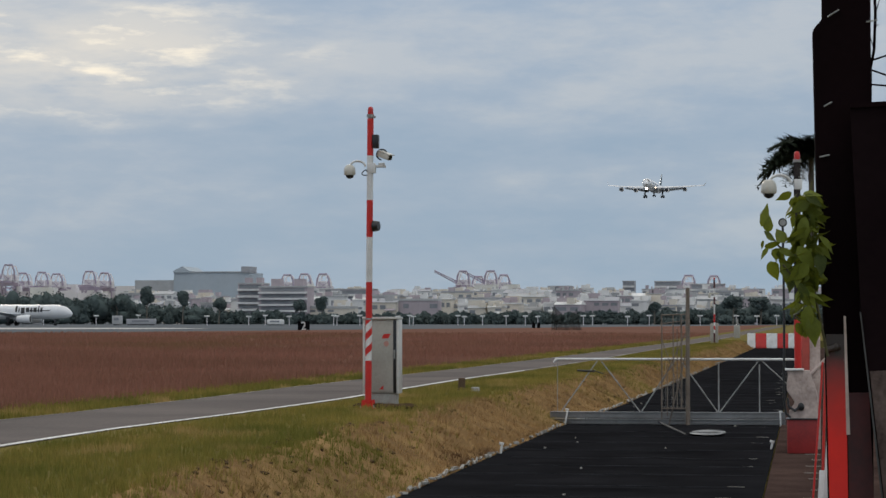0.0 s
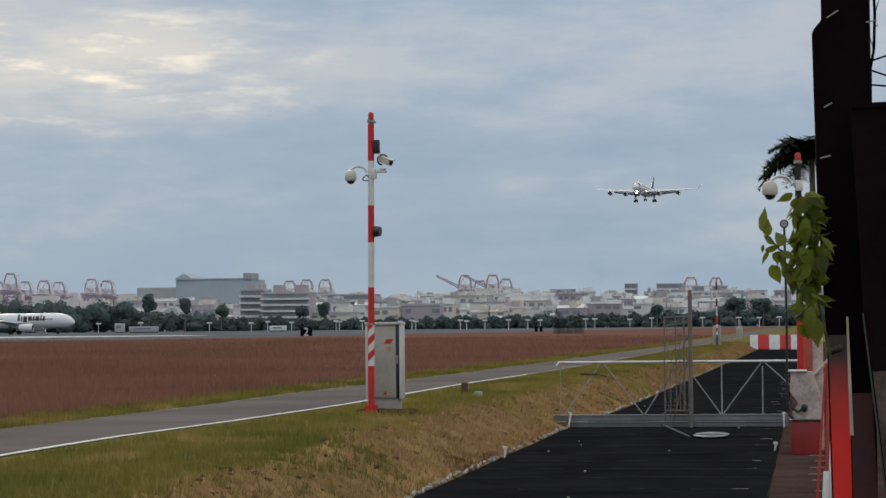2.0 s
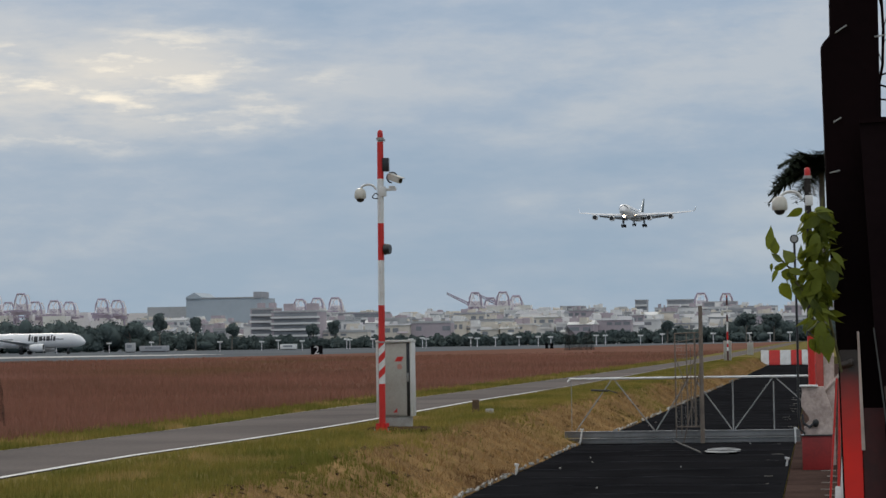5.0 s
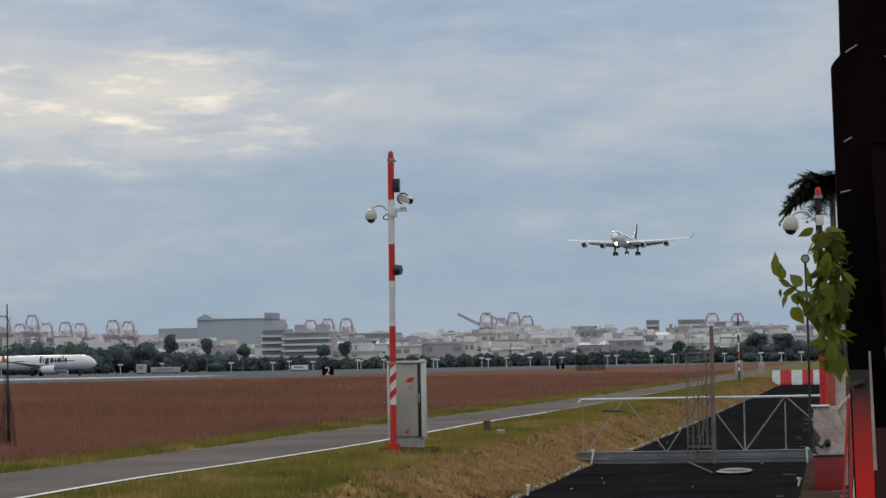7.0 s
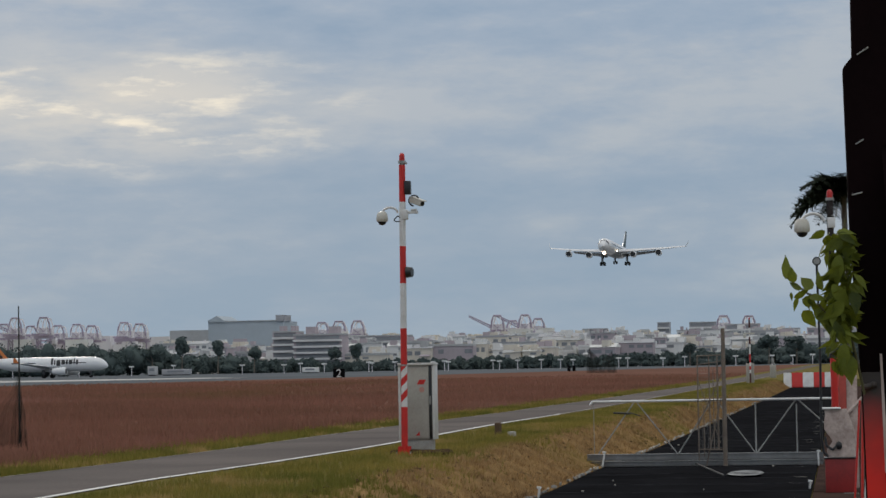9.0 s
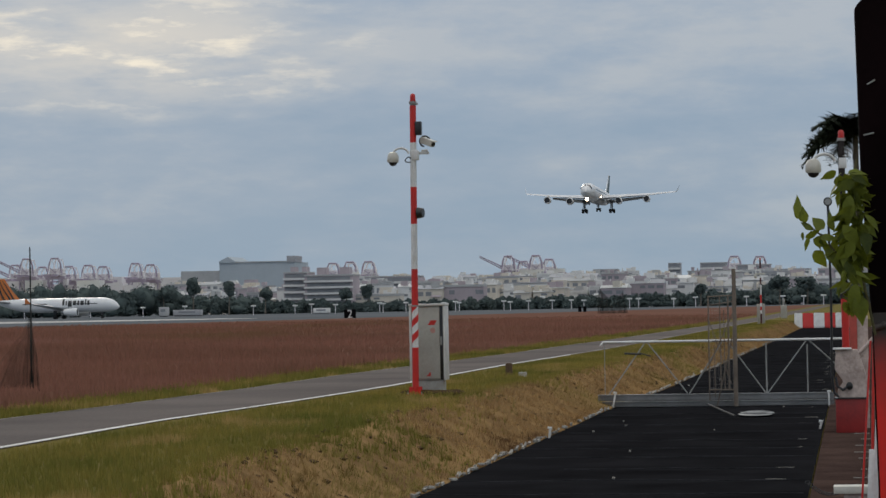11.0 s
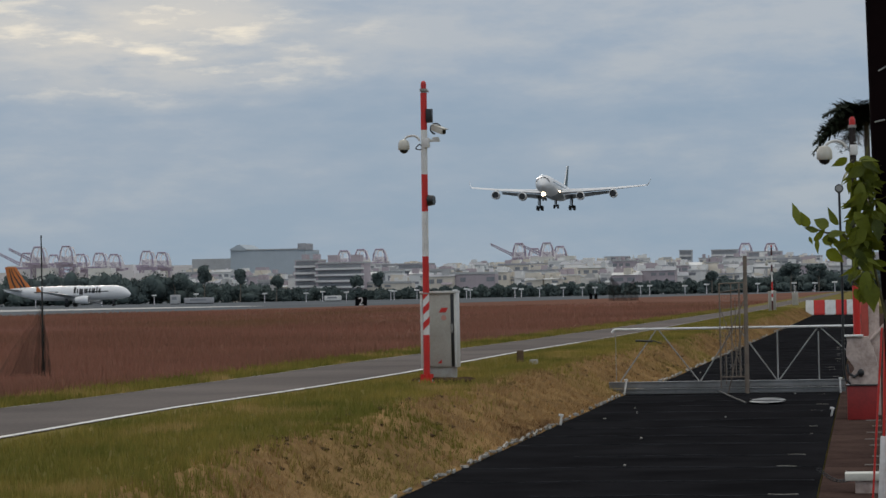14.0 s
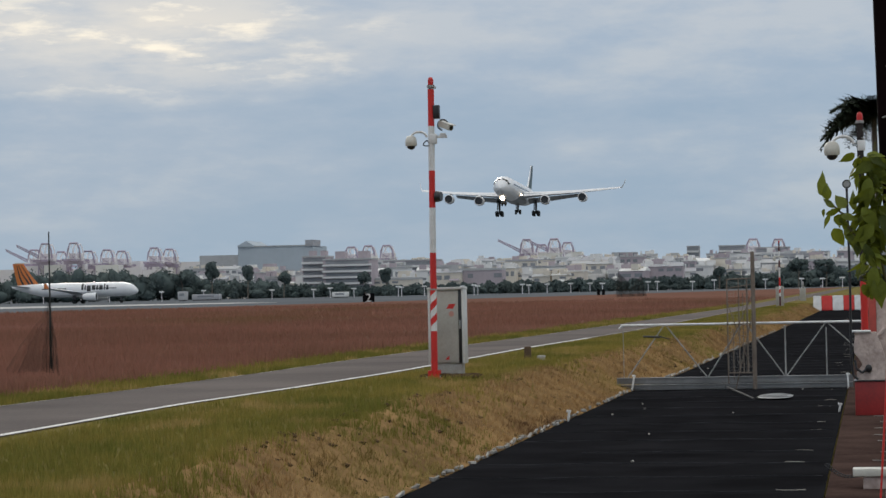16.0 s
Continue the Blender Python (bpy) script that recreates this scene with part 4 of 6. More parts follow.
# broken pale stones along the edge of the netting
stone_meshes = []
for s in range(5):
    b = B()
    bmesh.ops.create_cube(b, size=1)
    bmesh.ops.bevel(b, geom=b.edges[:], offset=0.12, segments=1, affect="EDGES")
    for v in b.verts:
        v.co = Vector((v.co.x * 0.045, v.co.y, v.co.z * 0.045)) + 0.015 * noise.noise_vector(v.co * 3 + Vector((s * 5, 0, 0)))
    me = bpy.data.meshes.new("kerb_stone")
    b.to_mesh(me)
    b.free()
    me.materials.append(M_STONE)
    stone_meshes.append(me)
kerb = thing("ditch_edging", pose(0, 0, 0), "row of broken pale stones edging the covered ditch", "edging", kind="structure")
y = 24.0
while y < 150:
    ln = random.uniform(0.22, 0.55) * (1 if y < 70 else 2.2)
    if random.random() < 0.7:
        o = piece("kerb_stone", random.choice(stone_meshes), kerb, pose(strip_l(y) - 0.03 + random.uniform(-0.035, 0.035), y + ln / 2, STRIP_Z + 0.035 + random.uniform(-0.02, 0.015), random.uniform(-6, 6), random.uniform(-12, 12), random.uniform(-6, 6)) @ Matrix.Diagonal((random.uniform(0.6, 1.15), ln * 0.93, random.uniform(0.7, 1.2), 1)))
    y += ln
for x, y, h, lean in ((-5.2, 43.0, 0.20, 8), (-5.24, 55.1, 0.36, 10), (-0.54, 55.1, 0.33, -2), (-0.62, 45.2, 0.16, 12)):
    br = thing("hook_stake", pose(x, y, STRIP_Z - 0.02, 0, lean, 0), "short white painted stake holding the netting", "stake", "netting stakes")
    b = B()
    box(b, -0.019, 0.019, -0.02, 0.02, 0, h, 0.006)
    part("shaft", b, M_WHITE, br)
    b = B()
    box(b, -0.05 if lean > 0 else -0.03, 0.03 if lean > 0 else 0.05, -0.025, 0.025, h - 0.03, h + 0.012, 0.006)
    part("hook", b, M_WHITE, br)
# washed-up plastic sheet and scraps on the netting
b = B()
loft(b, [[(-1.95 + 0.36 * math.cos(a) * s + 0.03 * noise.noise((a, s, 3)), 50.9 + 1.1 * math.sin(a) * s, STRIP_Z + h) for a in np.linspace(0, 2 * math.pi, 20, endpoint=False)] for s, h in ((1, 0.03), (0.9, 0.045), (0.55, 0.035), (0.1, 0.04))])
M_SHEET = mat("dull_plastic_sheet", (0.33, 0.34, 0.34), 0.6, col2=(0.03, 0.03, 0.032), spec=0.1, scale=2.6, fine=14, bump=0.3)
tagged(solid("plastic_sheet", b, M_SHEET), "crumpled pale plastic sheet lying on the netting", "plastic sheet")
litter = thing("litter", pose(0, 0, STRIP_Z), "small pale scraps scattered on the black netting", "litter", kind="stuff")
b = B()
for i in range(11):
    x, y = random.uniform(-4.6, STRIP_R - 0.3), random.uniform(32, 75)
    s = random.uniform(0.008, 0.022)
    box(b, x - s, x + s, y - s, y + s * 2, 0.03, 0.055, 0.006, None)
tagged(part("scrap", b, M_STONE, litter), kind="stuff")

# red and white water barriers across the end of the ditch
bm_mesh = {}
for i, red in enumerate((False, True, False, True, False, True)):
    bar = thing("traffic_barrier", pose(-4.42 + i * 0.87 + (0.10 if i == 0 else 0), 204.3, STRIP_Z), ("red" if red else "white") + " plastic water-filled barrier closing the ditch end", "barrier", "barriers at the ditch end")
    b = B()
    w = 0.32 if i == 0 else 0.43
    loft(b, [[(-w, -d, z), (w, -d, z), (w, d, z), (-w, d, z)] for d, z in ((0.30, 0.0), (0.30, 0.22), (0.20, 0.42), (0.13, 1.12), (0.10, 1.2))])
    bmesh.ops.bevel(b, geom=b.edges[:], offset=0.03, segments=2, affect="EDGES")
    part("body", b, M_RED if red else M_WHITE, bar)
    b = B()
    tube(b, (0, 0, 1.19), (0, 0, 1.25), 0.07, 0.06, 10)
    part("cap", b, M_DARK, bar)

# ================= right side: block, red box, poles =================
rbox = thing("red_box", pose(-0.06, 43.9, STRIP_Z), "faded red painted steel box standing on the path", "box")
b = B()
box(b, -0.26, 0.26, -0.2, 0.25, 0, 0.58, 0.012)
part("body", b, mat("dull_red_paint", (0.34, 0.022, 0.02), 0.6, col2=(0.2, 0.015, 0.014), scale=2.5, fine=25, bump=0.15), rbox)
b = B()
box(b, -0.28, 0.28, -0.22, 0.27, 0.58, 0.60, 0.006)
part("lid", b, M_DARK, rbox, "dark rusted lid")
M_PINKWALL = mat("flaking_pink_plaster", (0.62, 0.51, 0.46), 0.9, col2=(0.33, 0.25, 0.22), scale=4, fine=18, bump=0.6, dist=0.02)
block = thing("broken_pillar", pose(-0.03, 44.0, 0.003), "broken concrete pillar stub with flaking pinkish plaster on the red box", "pillar")
b = B()
rings = []
for z, x0, x1, d in ((0.0, -0.24, 0.22, 0.2), (0.12, -0.25, 0.22, 0.2), (0.26, -0.16, 0.22, 0.19), (0.34, -0.2, 0.23, 0.19), (0.48, -0.29, 0.21, 0.2), (0.62, -0.29, 0.16, 0.2), (0.72, -0.28, 0.13, 0.19), (0.82, -0.29, 0.1, 0.18)):
    rings.append([(x + 0.02 * noise.noise((x * 9, y * 9, z * 7)), y, z) for x, y in ((x0, -d), (x0 * 0.3, -d * 1.06), (x1 * 0.5, -d), (x1, -d * 0.95), (x1, d), (x0, d))])
loft(b, rings)
part("core", b, M_PINKWALL, block)
b = B()
box(b, -0.33, 0.0, -0.24, 0.2, 0.82, 0.85, 0.008)
part("cap_plate", b, M_WHITE, block, "pale cap plate")
b = B()
path_tube(b, [(-0.28, -0.23, 0.35), (-0.26, -0.25, 0.2), (-0.16, -0.25, 0.13), (-0.05, -0.24, 0.22)], 0.022, 7)
ball(b, (-0.05, -0.25, 0.2), 0.06, (1, 0.5, 1.2), 10)
part("cable", b, M_DARK, block, "black cable end hanging from the pillar")
rpost = thing("red_post", pose(0.0, 45.2, STRIP_Z), "faded red steel post behind the broken pillar", "post")
b = B()
box(b, -0.06, 0.07, -0.06, 0.06, 0, 2.15, 0.01)
part("shaft", b, mat("faded_orange_red", (0.45, 0.07, 0.05), 0.7, col2=(0.3, 0.05, 0.04), scale=2, fine=20, bump=0.2), rpost)
b = B()
box(b, 0.07, 0.26, -0.05, 0.05, 0, 2.0, 0.012)
part("backing_board", b, M_PINKWALL, rpost, "pale flaking backing board")
b = B()
tube(b, (0.05, -0.08, 1.3), (0.5, -0.08, 1.75), 0.03, None, 8)
part("brace", b, M_PINKWALL, rpost)

spole = thing("thin_camera_stick", pose(-0.36, 43.6, STRIP_Z), "thin black rod with a small round black lamp on top", "rod")
b = B()
path_tube(b, [(0.10, 0, 0.62), (0.02, 0, 0.7), (-0.01, 0, 0.95), (0.0, 0, 2.4), (-0.02, 0, 3.9)], 0.021, 8)
part("rod", b, M_DARK, spole)
b = B()
tube(b, (-0.02, -0.05, 3.97), (-0.02, 0.05, 3.97), 0.075, None, 18)
part("lamp_head", b, M_DARK, spole, "small round black lamp head")
b = B()
tube(b, (-0.02, -0.056, 3.97), (-0.02, -0.05, 3.97), 0.055, None, 18)
part("lamp_glass", b, M_GALV, spole)

dpole = thing("camera_pole", pose(-0.14, 46.2, STRIP_Z), "weathered camera pole with a red lamp and a white dome camera", "pole", "banded camera poles")
b = B()
tube(b, (0, 0, 2.3), (0, 0, 5.17), 0.065, 0.06, 14)
part("shaft", b, mat("dark_weathered_steel", (0.06, 0.052, 0.05), 0.8, col2=(0.025, 0.022, 0.022), scale=5, fine=30, bump=0.2, spec=0.1), dpole)
beacon(dpole, 0, 5.17)
dome_camera(dpole, (-0.06, -0.02, 4.80), -1, 1.25)
b = B()
tube(b, (0.02, 0, 0), (0, 0, 2.3), 0.07, 0.065, 14)
part("red_sleeve", b, M_RED, dpole, "faded red lower shaft")
b = B()
path_tube(b, [(0.05, -0.06, 5.05), (0.12, -0.06, 5.0), (0.11, -0.06, 4.88), (0.02, -0.06, 4.9)], 0.008, 6)
part("cable_loop", b, M_GALV, dpole)

# low cream bench board near the path and leaning red and white stakes
bench = thing("plank_bench", pose(0.15, 28.2, STRIP_Z), "low bench of cream painted planks beside the path", "bench")
b = B()
box(b, -0.40, 0.5, -0.14, 0.14, 0.15, 0.235, 0.01)
part("seat", b, M_CREAM, bench)
for x in (-0.14, 0.3):
    b = B()
    box(b, x - 0.15, x + 0.15, -0.1, 0.1, 0, 0.15, 0.006)
    part("leg", b, M_PINKWALL, bench)
stakes = thing("barricade", pose(0.0, 24.0, STRIP_Z), "barricade of white boards and leaning red poles along the path", "barricade")
for x0, x1, y, h, r, m in ((0.02, 0.16, 0.0, 1.9, 0.010, M_RED), (0.13, 0.20, 0.3, 2.1, 0.013, M_RED), (0.20, 0.24, -0.3, 1.6, 0.013, M_RED)):
    b = B()
    tube(b, (x0, y, 0), (x1, y, h), r, None, 8)
    part("pole", b, m, stakes, "leaning red pole")
for x0, x1, y, z0, z1 in ((0.12, 0.19, 0.1, 0.0, 1.9), (0.24, 0.33, 0.25, 0.35, 1.15), (0.07, 0.12, -0.2, 0.0, 0.9), (0.30, 0.36, -0.5, 0.0, 0.5)):
    b = B()
    box(b, x0, x1, y - 0.012, y + 0.012, z0, z1, 0.005, pose(0, 0, 0, 0, 3.5, 0))
    part("board", b, M_WHITE, stakes, "peeling white board")
chain = thing("chain", pose(0, 0, STRIP_Z), "short dark chain between the netting and the bench", "chain")
for i in range(11):
    b = B()
    k = i / 10
    c = Vector((-0.58 + 0.4 * k, 30.6 - 1.6 * k, 0.10 - 0.07 * math.sin(math.pi * k)))
    turns = [[b.verts.new(c + Vector(((0.028 + 0.006 * math.cos(q)) * math.cos(a), 0.006 * math.sin(q), (0.014 + 0.006 * math.cos(q)) * math.sin(a)))) for q in np.linspace(0, 2 * math.pi, 6, endpoint=False)] for a in np.linspace(0, 2 * math.pi, 10, endpoint=False)]
    for p, q in zip(turns, turns[1:] + turns[:1]):
        for e in range(6):
            b.faces.new((p[e], p[(e + 1) % 6], q[(e + 1) % 6], q[e]))
    part("link", b, M_DARK, chain)

# ================= near steel gate post with panel =================
post = thing("gate_post", pose(0, 7.0, STRIP_Z), "dark brown steel gate post with red painted lower half", "post")


def slab(bm, outline, y0, y1):
    """Prism from an x, z outline."""
    loft(bm, [[(x, y, z - STRIP_Z) for x, z in outline] for y in (y0, y1)])


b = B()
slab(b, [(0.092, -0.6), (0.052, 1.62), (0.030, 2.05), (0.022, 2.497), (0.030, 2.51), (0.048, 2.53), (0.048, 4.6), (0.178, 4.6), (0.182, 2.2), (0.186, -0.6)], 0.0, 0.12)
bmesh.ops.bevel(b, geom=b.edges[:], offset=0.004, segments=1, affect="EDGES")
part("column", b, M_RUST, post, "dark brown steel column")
b = B()
slab(b, [(0.096, -0.6), (0.058, 1.50), (0.055, 1.66), (0.108, 1.66), (0.114, 1.2), (0.122, -0.6)], -0.012, -0.002)
m_post_red = mat("red_to_dark_post_paint", (0.86, 0.024, 0.012), 0.4, col2=(0.74, 0.02, 0.012), scale=4, fine=40, bump=0.15, dist=0.003)
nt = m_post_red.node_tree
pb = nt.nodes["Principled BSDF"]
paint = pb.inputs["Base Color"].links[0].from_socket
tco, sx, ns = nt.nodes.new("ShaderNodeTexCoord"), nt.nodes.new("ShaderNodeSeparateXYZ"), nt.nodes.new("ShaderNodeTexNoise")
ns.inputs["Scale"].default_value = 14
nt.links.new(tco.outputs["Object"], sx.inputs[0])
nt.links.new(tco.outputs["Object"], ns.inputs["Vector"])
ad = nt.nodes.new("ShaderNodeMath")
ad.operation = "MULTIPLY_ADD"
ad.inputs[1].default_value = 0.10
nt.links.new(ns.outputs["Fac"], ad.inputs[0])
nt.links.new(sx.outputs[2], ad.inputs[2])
# red turns to dark brown with height, along a noisy border
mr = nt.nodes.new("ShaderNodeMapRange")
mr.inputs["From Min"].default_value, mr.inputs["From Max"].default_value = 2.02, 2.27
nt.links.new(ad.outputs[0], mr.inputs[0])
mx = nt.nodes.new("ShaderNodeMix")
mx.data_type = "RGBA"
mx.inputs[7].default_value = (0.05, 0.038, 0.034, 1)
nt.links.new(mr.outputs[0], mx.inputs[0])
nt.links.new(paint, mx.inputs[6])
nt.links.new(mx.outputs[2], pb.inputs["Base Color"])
part("red_plate", b, m_post_red, post, "red painted plate, turning dark brown towards the top")
b = B()
slab(b, [(0.125, -0.6), (0.117, 1.2), (0.112, 1.50), (0.172, 1.50), (0.184, 1.2), (0.186, -0.6)], -0.011, -0.002)
part("side_plate", b, mat("dull_dark_red_paint", (0.075, 0.010, 0.011), 0.6, col2=(0.026, 0.007, 0.008), scale=6, fine=45, bump=0.2, dist=0.003), post, "dull dark red side plate")
b = B()
slab(b, [(0.110, 1.385), (0.104, 1.71), (0.110, 1.71), (0.120, 1.385)], -0.016, -0.004)
part("cover_strip", b, M_PINKWALL, post, "pale pinkish cover strip")
b = B()
tube(b, (0.052, -0.02, 1.615 - STRIP_Z), (0.085, -0.02, 1.625 - STRIP_Z), 0.009, None, 10)
ball(b, (0.085, -0.02, 1.625 - STRIP_Z), 0.011, n=10)
part("bolt", b, m_post_red, post)
for x, z, dx, dz in ((0.063, 2.535, 0.032, 0.02), (0.053, 2.288, 0.022, 0.012), (0.040, 2.148, 0.028, 0.006), (0.17, 2.52, 0.03, 0.005)):
    b = B()
    tube(b, (x, -0.006, z - STRIP_Z), (x + dx, -0.006, z + dz - STRIP_Z), 0.0022, None, 6)
    part("wire_tie", b, M_GALV, post, "bright wire tie")
panel = thing("sheet_panel", pose(0, 6.93, STRIP_Z), "dark maroon steel sheet panel fixed beside the gate post", "panel")
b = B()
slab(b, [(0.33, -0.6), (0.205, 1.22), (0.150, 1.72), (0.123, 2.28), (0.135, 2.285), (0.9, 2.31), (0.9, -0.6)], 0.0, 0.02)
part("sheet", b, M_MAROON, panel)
# separate lighter lower sheet: sunlight on the panel's foot is put into its colour
b = B()
slab(b, [(0.334, -0.6), (0.209, 1.22), (0.172, 1.56), (0.9, 1.60), (0.9, -0.6)], -0.005, -0.001)
part("sunlit_lower_sheet", b, mat("sunlit_brown_sheet", (0.15, 0.112, 0.10), 0.85, col2=(0.03, 0.02, 0.019), scale=9, fine=70, bump=0.3, dist=0.003, spec=0.05), panel, "speckled brown lower sheet, coloured lighter for the sun on it")
b = B()
slab(b, [(0.326, -0.6), (0.201, 1.22), (0.146, 1.72), (0.150, 1.72), (0.206, 1.22), (0.331, -0.6)], -0.014, -0.002)
part("angle_edge", b, M_OLDSTEEL, panel, "bare grey steel edge")
b = B()
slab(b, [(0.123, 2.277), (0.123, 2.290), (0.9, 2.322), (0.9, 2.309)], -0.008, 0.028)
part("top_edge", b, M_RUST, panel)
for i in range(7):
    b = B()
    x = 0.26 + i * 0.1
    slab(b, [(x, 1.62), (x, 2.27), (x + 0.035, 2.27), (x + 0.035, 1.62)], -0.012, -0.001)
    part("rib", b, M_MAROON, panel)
flood = thing("floodlight", pose(0.225, 6.95, 2.31), "dark floodlight on a bracket above the sheet panel", "floodlight")
b = B()
box(b, -0.05, 0.12, -0.03, 0.06, 0.05, 0.14, 0.006, pose(0.045, 0, 0.06, 0, 32, 0))
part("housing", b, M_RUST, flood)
b = B()
box(b, -0.002, 0.03, -0.01, 0.02, 0.0, 0.028, 0.003)
path_tube(b, [(0.02, 0, 0.02), (0.06, 0, 0.06), (0.09, 0, 0.12)], 0.005, 6)
part("bracket", b, M_RUST, flood)
for z0, z1 in ((0.075, 0.03), (0.035, 0.022), (0.10, 0.14)):
    b = B()
    tube(b, (-0.045, 0.02, z0), (0.08, 0.02, z1), 0.0025, None, 6)
    part("stay_wire", b, M_RUST, flood)
twig = thing("dry_vine", pose(0.18, 7.06, 2.35), "dry leafless vine stem climbing the post", "vine")
b = B()
path_tube(b, [(0, 0, -0.15), (0.002, 0, 0.05), (0.012, 0, 0.1), (0.016, 0, 0.2), (0.01, 0, 0.35), (0.016, 0, 0.6)], 0.004, 6)
part("stem", b, M_RUST, twig)
for p, q in (((0.012, 0, 0.1), (0.0, 0, 0.14)), ((0.016, 0, 0.2), (0.028, 0, 0.24)), ((0.012, 0, 0.26), (0.0, 0, 0.31)), ((0.013, 0, 0.16), (0.024, 0, 0.17))):
    b = B()
    tube(b, p, q, 0.0022, 0.001, 5)
    part("twig", b, M_RUST, twig)


# ================= climbing vine on the post =================
def leaf_mesh(seed, ratio):
    """Pointed leaf, folded along the midrib and curled; length 1 along +y."""
    rnd = random.Random(seed)
    stations = [(0.0, 0.03), (0.10, 0.30), (0.25, 0.46), (0.42, 0.47), (0.60, 0.36), (0.78, 0.19), (0.92, 0.06), (1.0, 0.004)]
    fold, curl = rnd.uniform(0.15, 0.45), rnd.uniform(0.10, 0.35)
    vs, fs = [], []
    for y, w in stations:
        zc = -curl * y * y
        for s in (-1, -0.5, 0, 0.5, 1):
            ww = w * ratio * (1 + (0.10 * rnd.uniform(-1, 1) if abs(s) == 1 else 0))
            vs.append((s * ww, y, zc + abs(s) * ww * fold - 0.10 * ww * s * s * rnd.uniform(0.5, 1.5)))
    for i in range(len(stations) - 1):
        for j in range(4):
            a = i * 5 + j
            fs.append((a, a + 1, a + 6, a + 5))
    me = bpy.data.meshes.new("leaf")
    me.from_pydata(vs, [], fs)
    me.materials.append(M_LEAF)
    me.shade_smooth()
    return me


leaf_kinds = [leaf_mesh(3, 0.55), leaf_mesh(8, 0.44), leaf_mesh(11, 0.64), leaf_mesh(17, 0.36)]


def put_leaf(parent, p, size, down, spin, tip, face=0.0):
    """Leaf at p; its tip points at the angle tip in the picture plane (0 down, 90 to +x)."""
    m = pose(*p) @ pose(0, 0, 0, 0, 180 + tip, 0) @ pose(0, 0, 0, 90 + down, 0, 0) @ pose(0, 0, 0, 0, spin, 0)
    return piece("leaf", random.choice(leaf_kinds), parent, m @ Matrix.Diagonal((size, size, size, 1)))


vine = thing("climbing_vine", pose(0.03, 6.95, 1.75), "leafy green climbing vine hanging on the steel post", "vine")
random.seed(21)
b = B()
path_tube(b, [(0.03, 0, -0.15), (0.0, -0.01, 0.0), (-0.02, -0.02, 0.12), (-0.03, -0.01, 0.22), (-0.01, 0, 0.33)], 0.004, 6)
part("stem", b, M_STEM, vine)
b = B()
path_tube(b, [(0.0, -0.01, 0.0), (-0.05, -0.03, 0.05), (-0.09, -0.03, 0.10)], 0.003, 6)
part("stem", b, M_STEM, vine)
for i in range(185):
    k = random.random()
    z = 0.30 - 0.36 * k
    half = 0.036 if z > 0.12 else 0.026
    cx = -0.034 + 0.01 * math.sin(z * 11)
    x = cx + random.uniform(-half, half)
    put_leaf(vine, (x, random.uniform(-0.05, 0.02), z), random.uniform(0.03, 0.066), random.uniform(-60, 50), random.uniform(-85, 85), random.uniform(-95, 60))
for x, z, s, tip in ((-0.03, 0.29, 0.06, -60), (-0.02, 0.27, 0.06, 60), (-0.045, 0.05, 0.085, -20), (-0.02, -0.01, 0.09, 10), (-0.012, -0.04, 0.085, -5), (-0.02, 0.10, 0.075, 50), (-0.05, 0.15, 0.085, -35), (-0.01, 0.20, 0.085, 60), (-0.03, 0.23, 0.09, 10)):
    put_leaf(vine, (x, -0.055, z), s, 8, random.uniform(-20, 20), tip)
sprig = thing("vine_sprig", pose(0.0, 6.93, 1.87), "loose leafy vine shoot swaying in the wind", "vine")
b = B()
path_tube(b, [(0.03, 0, -0.02), (-0.02, 0, 0.0), (-0.07, 0, 0.03), (-0.115, 0, 0.09)], 0.0026, 6)
part("stem", b, M_STEM, sprig)
for x, z, s, tip in ((-0.118, 0.085, 0.07, -160), (-0.10, 0.07, 0.045, 175), (-0.085, 0.045, 0.05, 150), (-0.11, 0.03, 0.05, -95), (-0.09, 0.02, 0.05, -60), (-0.07, 0.0, 0.06, -40), (-0.06, -0.01, 0.065, -15), (-0.045, -0.02, 0.07, 5), (-0.055, 0.04, 0.055, 140), (-0.03, 0.03, 0.06, 165), (-0.02, 0.0, 0.07, -20), (-0.095, -0.01, 0.06, -30), (-0.07, 0.02, 0.05, -80), (-0.01, 0.02, 0.07, 20), (0.01, -0.02, 0.08, 0), (-0.03, -0.05, 0.05, 10)):
    put_leaf(sprig, (x, random.uniform(-0.02, 0.01), z), s, random.uniform(-25, 25), random.uniform(-40, 40), tip + random.uniform(-12, 12))
for i in range(20):   # small leaves along the shoot
    k = random.random()
    x, z = 0.02 - 0.125 * k + random.uniform(-0.012, 0.012), -0.01 + 0.075 * k * k + random.uniform(-0.045, 0.02)
    put_leaf(sprig, (x, random.uniform(-0.03, 0.02), z), random.uniform(0.022, 0.046), random.uniform(-50, 50), random.uniform(-75, 75), random.uniform(-110, 60))
random.seed(5)


# ================= nets, sign boxes =================
M_VEIL = mat("fine_bird_netting", (0.045, 0.048, 0.042), 1.0, col2=(0.025, 0.028, 0.025), scale=1.5, fine=14, bump=0, spec=0.0)
vt = M_VEIL.node_tree
clear, veil_mix, veil_noise, veil_range = (vt.nodes.new("ShaderNode" + k) for k in ("BsdfTransparent", "MixShader", "TexNoise", "MapRange"))
veil_noise.inputs["Scale"].default_value, veil_noise.inputs["Detail"].default_value = 2.2, 5
veil_range.inputs["From Min"].default_value, veil_range.inputs["From Max"].default_value = 0.3, 0.7
veil_range.inputs["To Min"].default_value, veil_range.inputs["To Max"].default_value = 0.08, 0.34
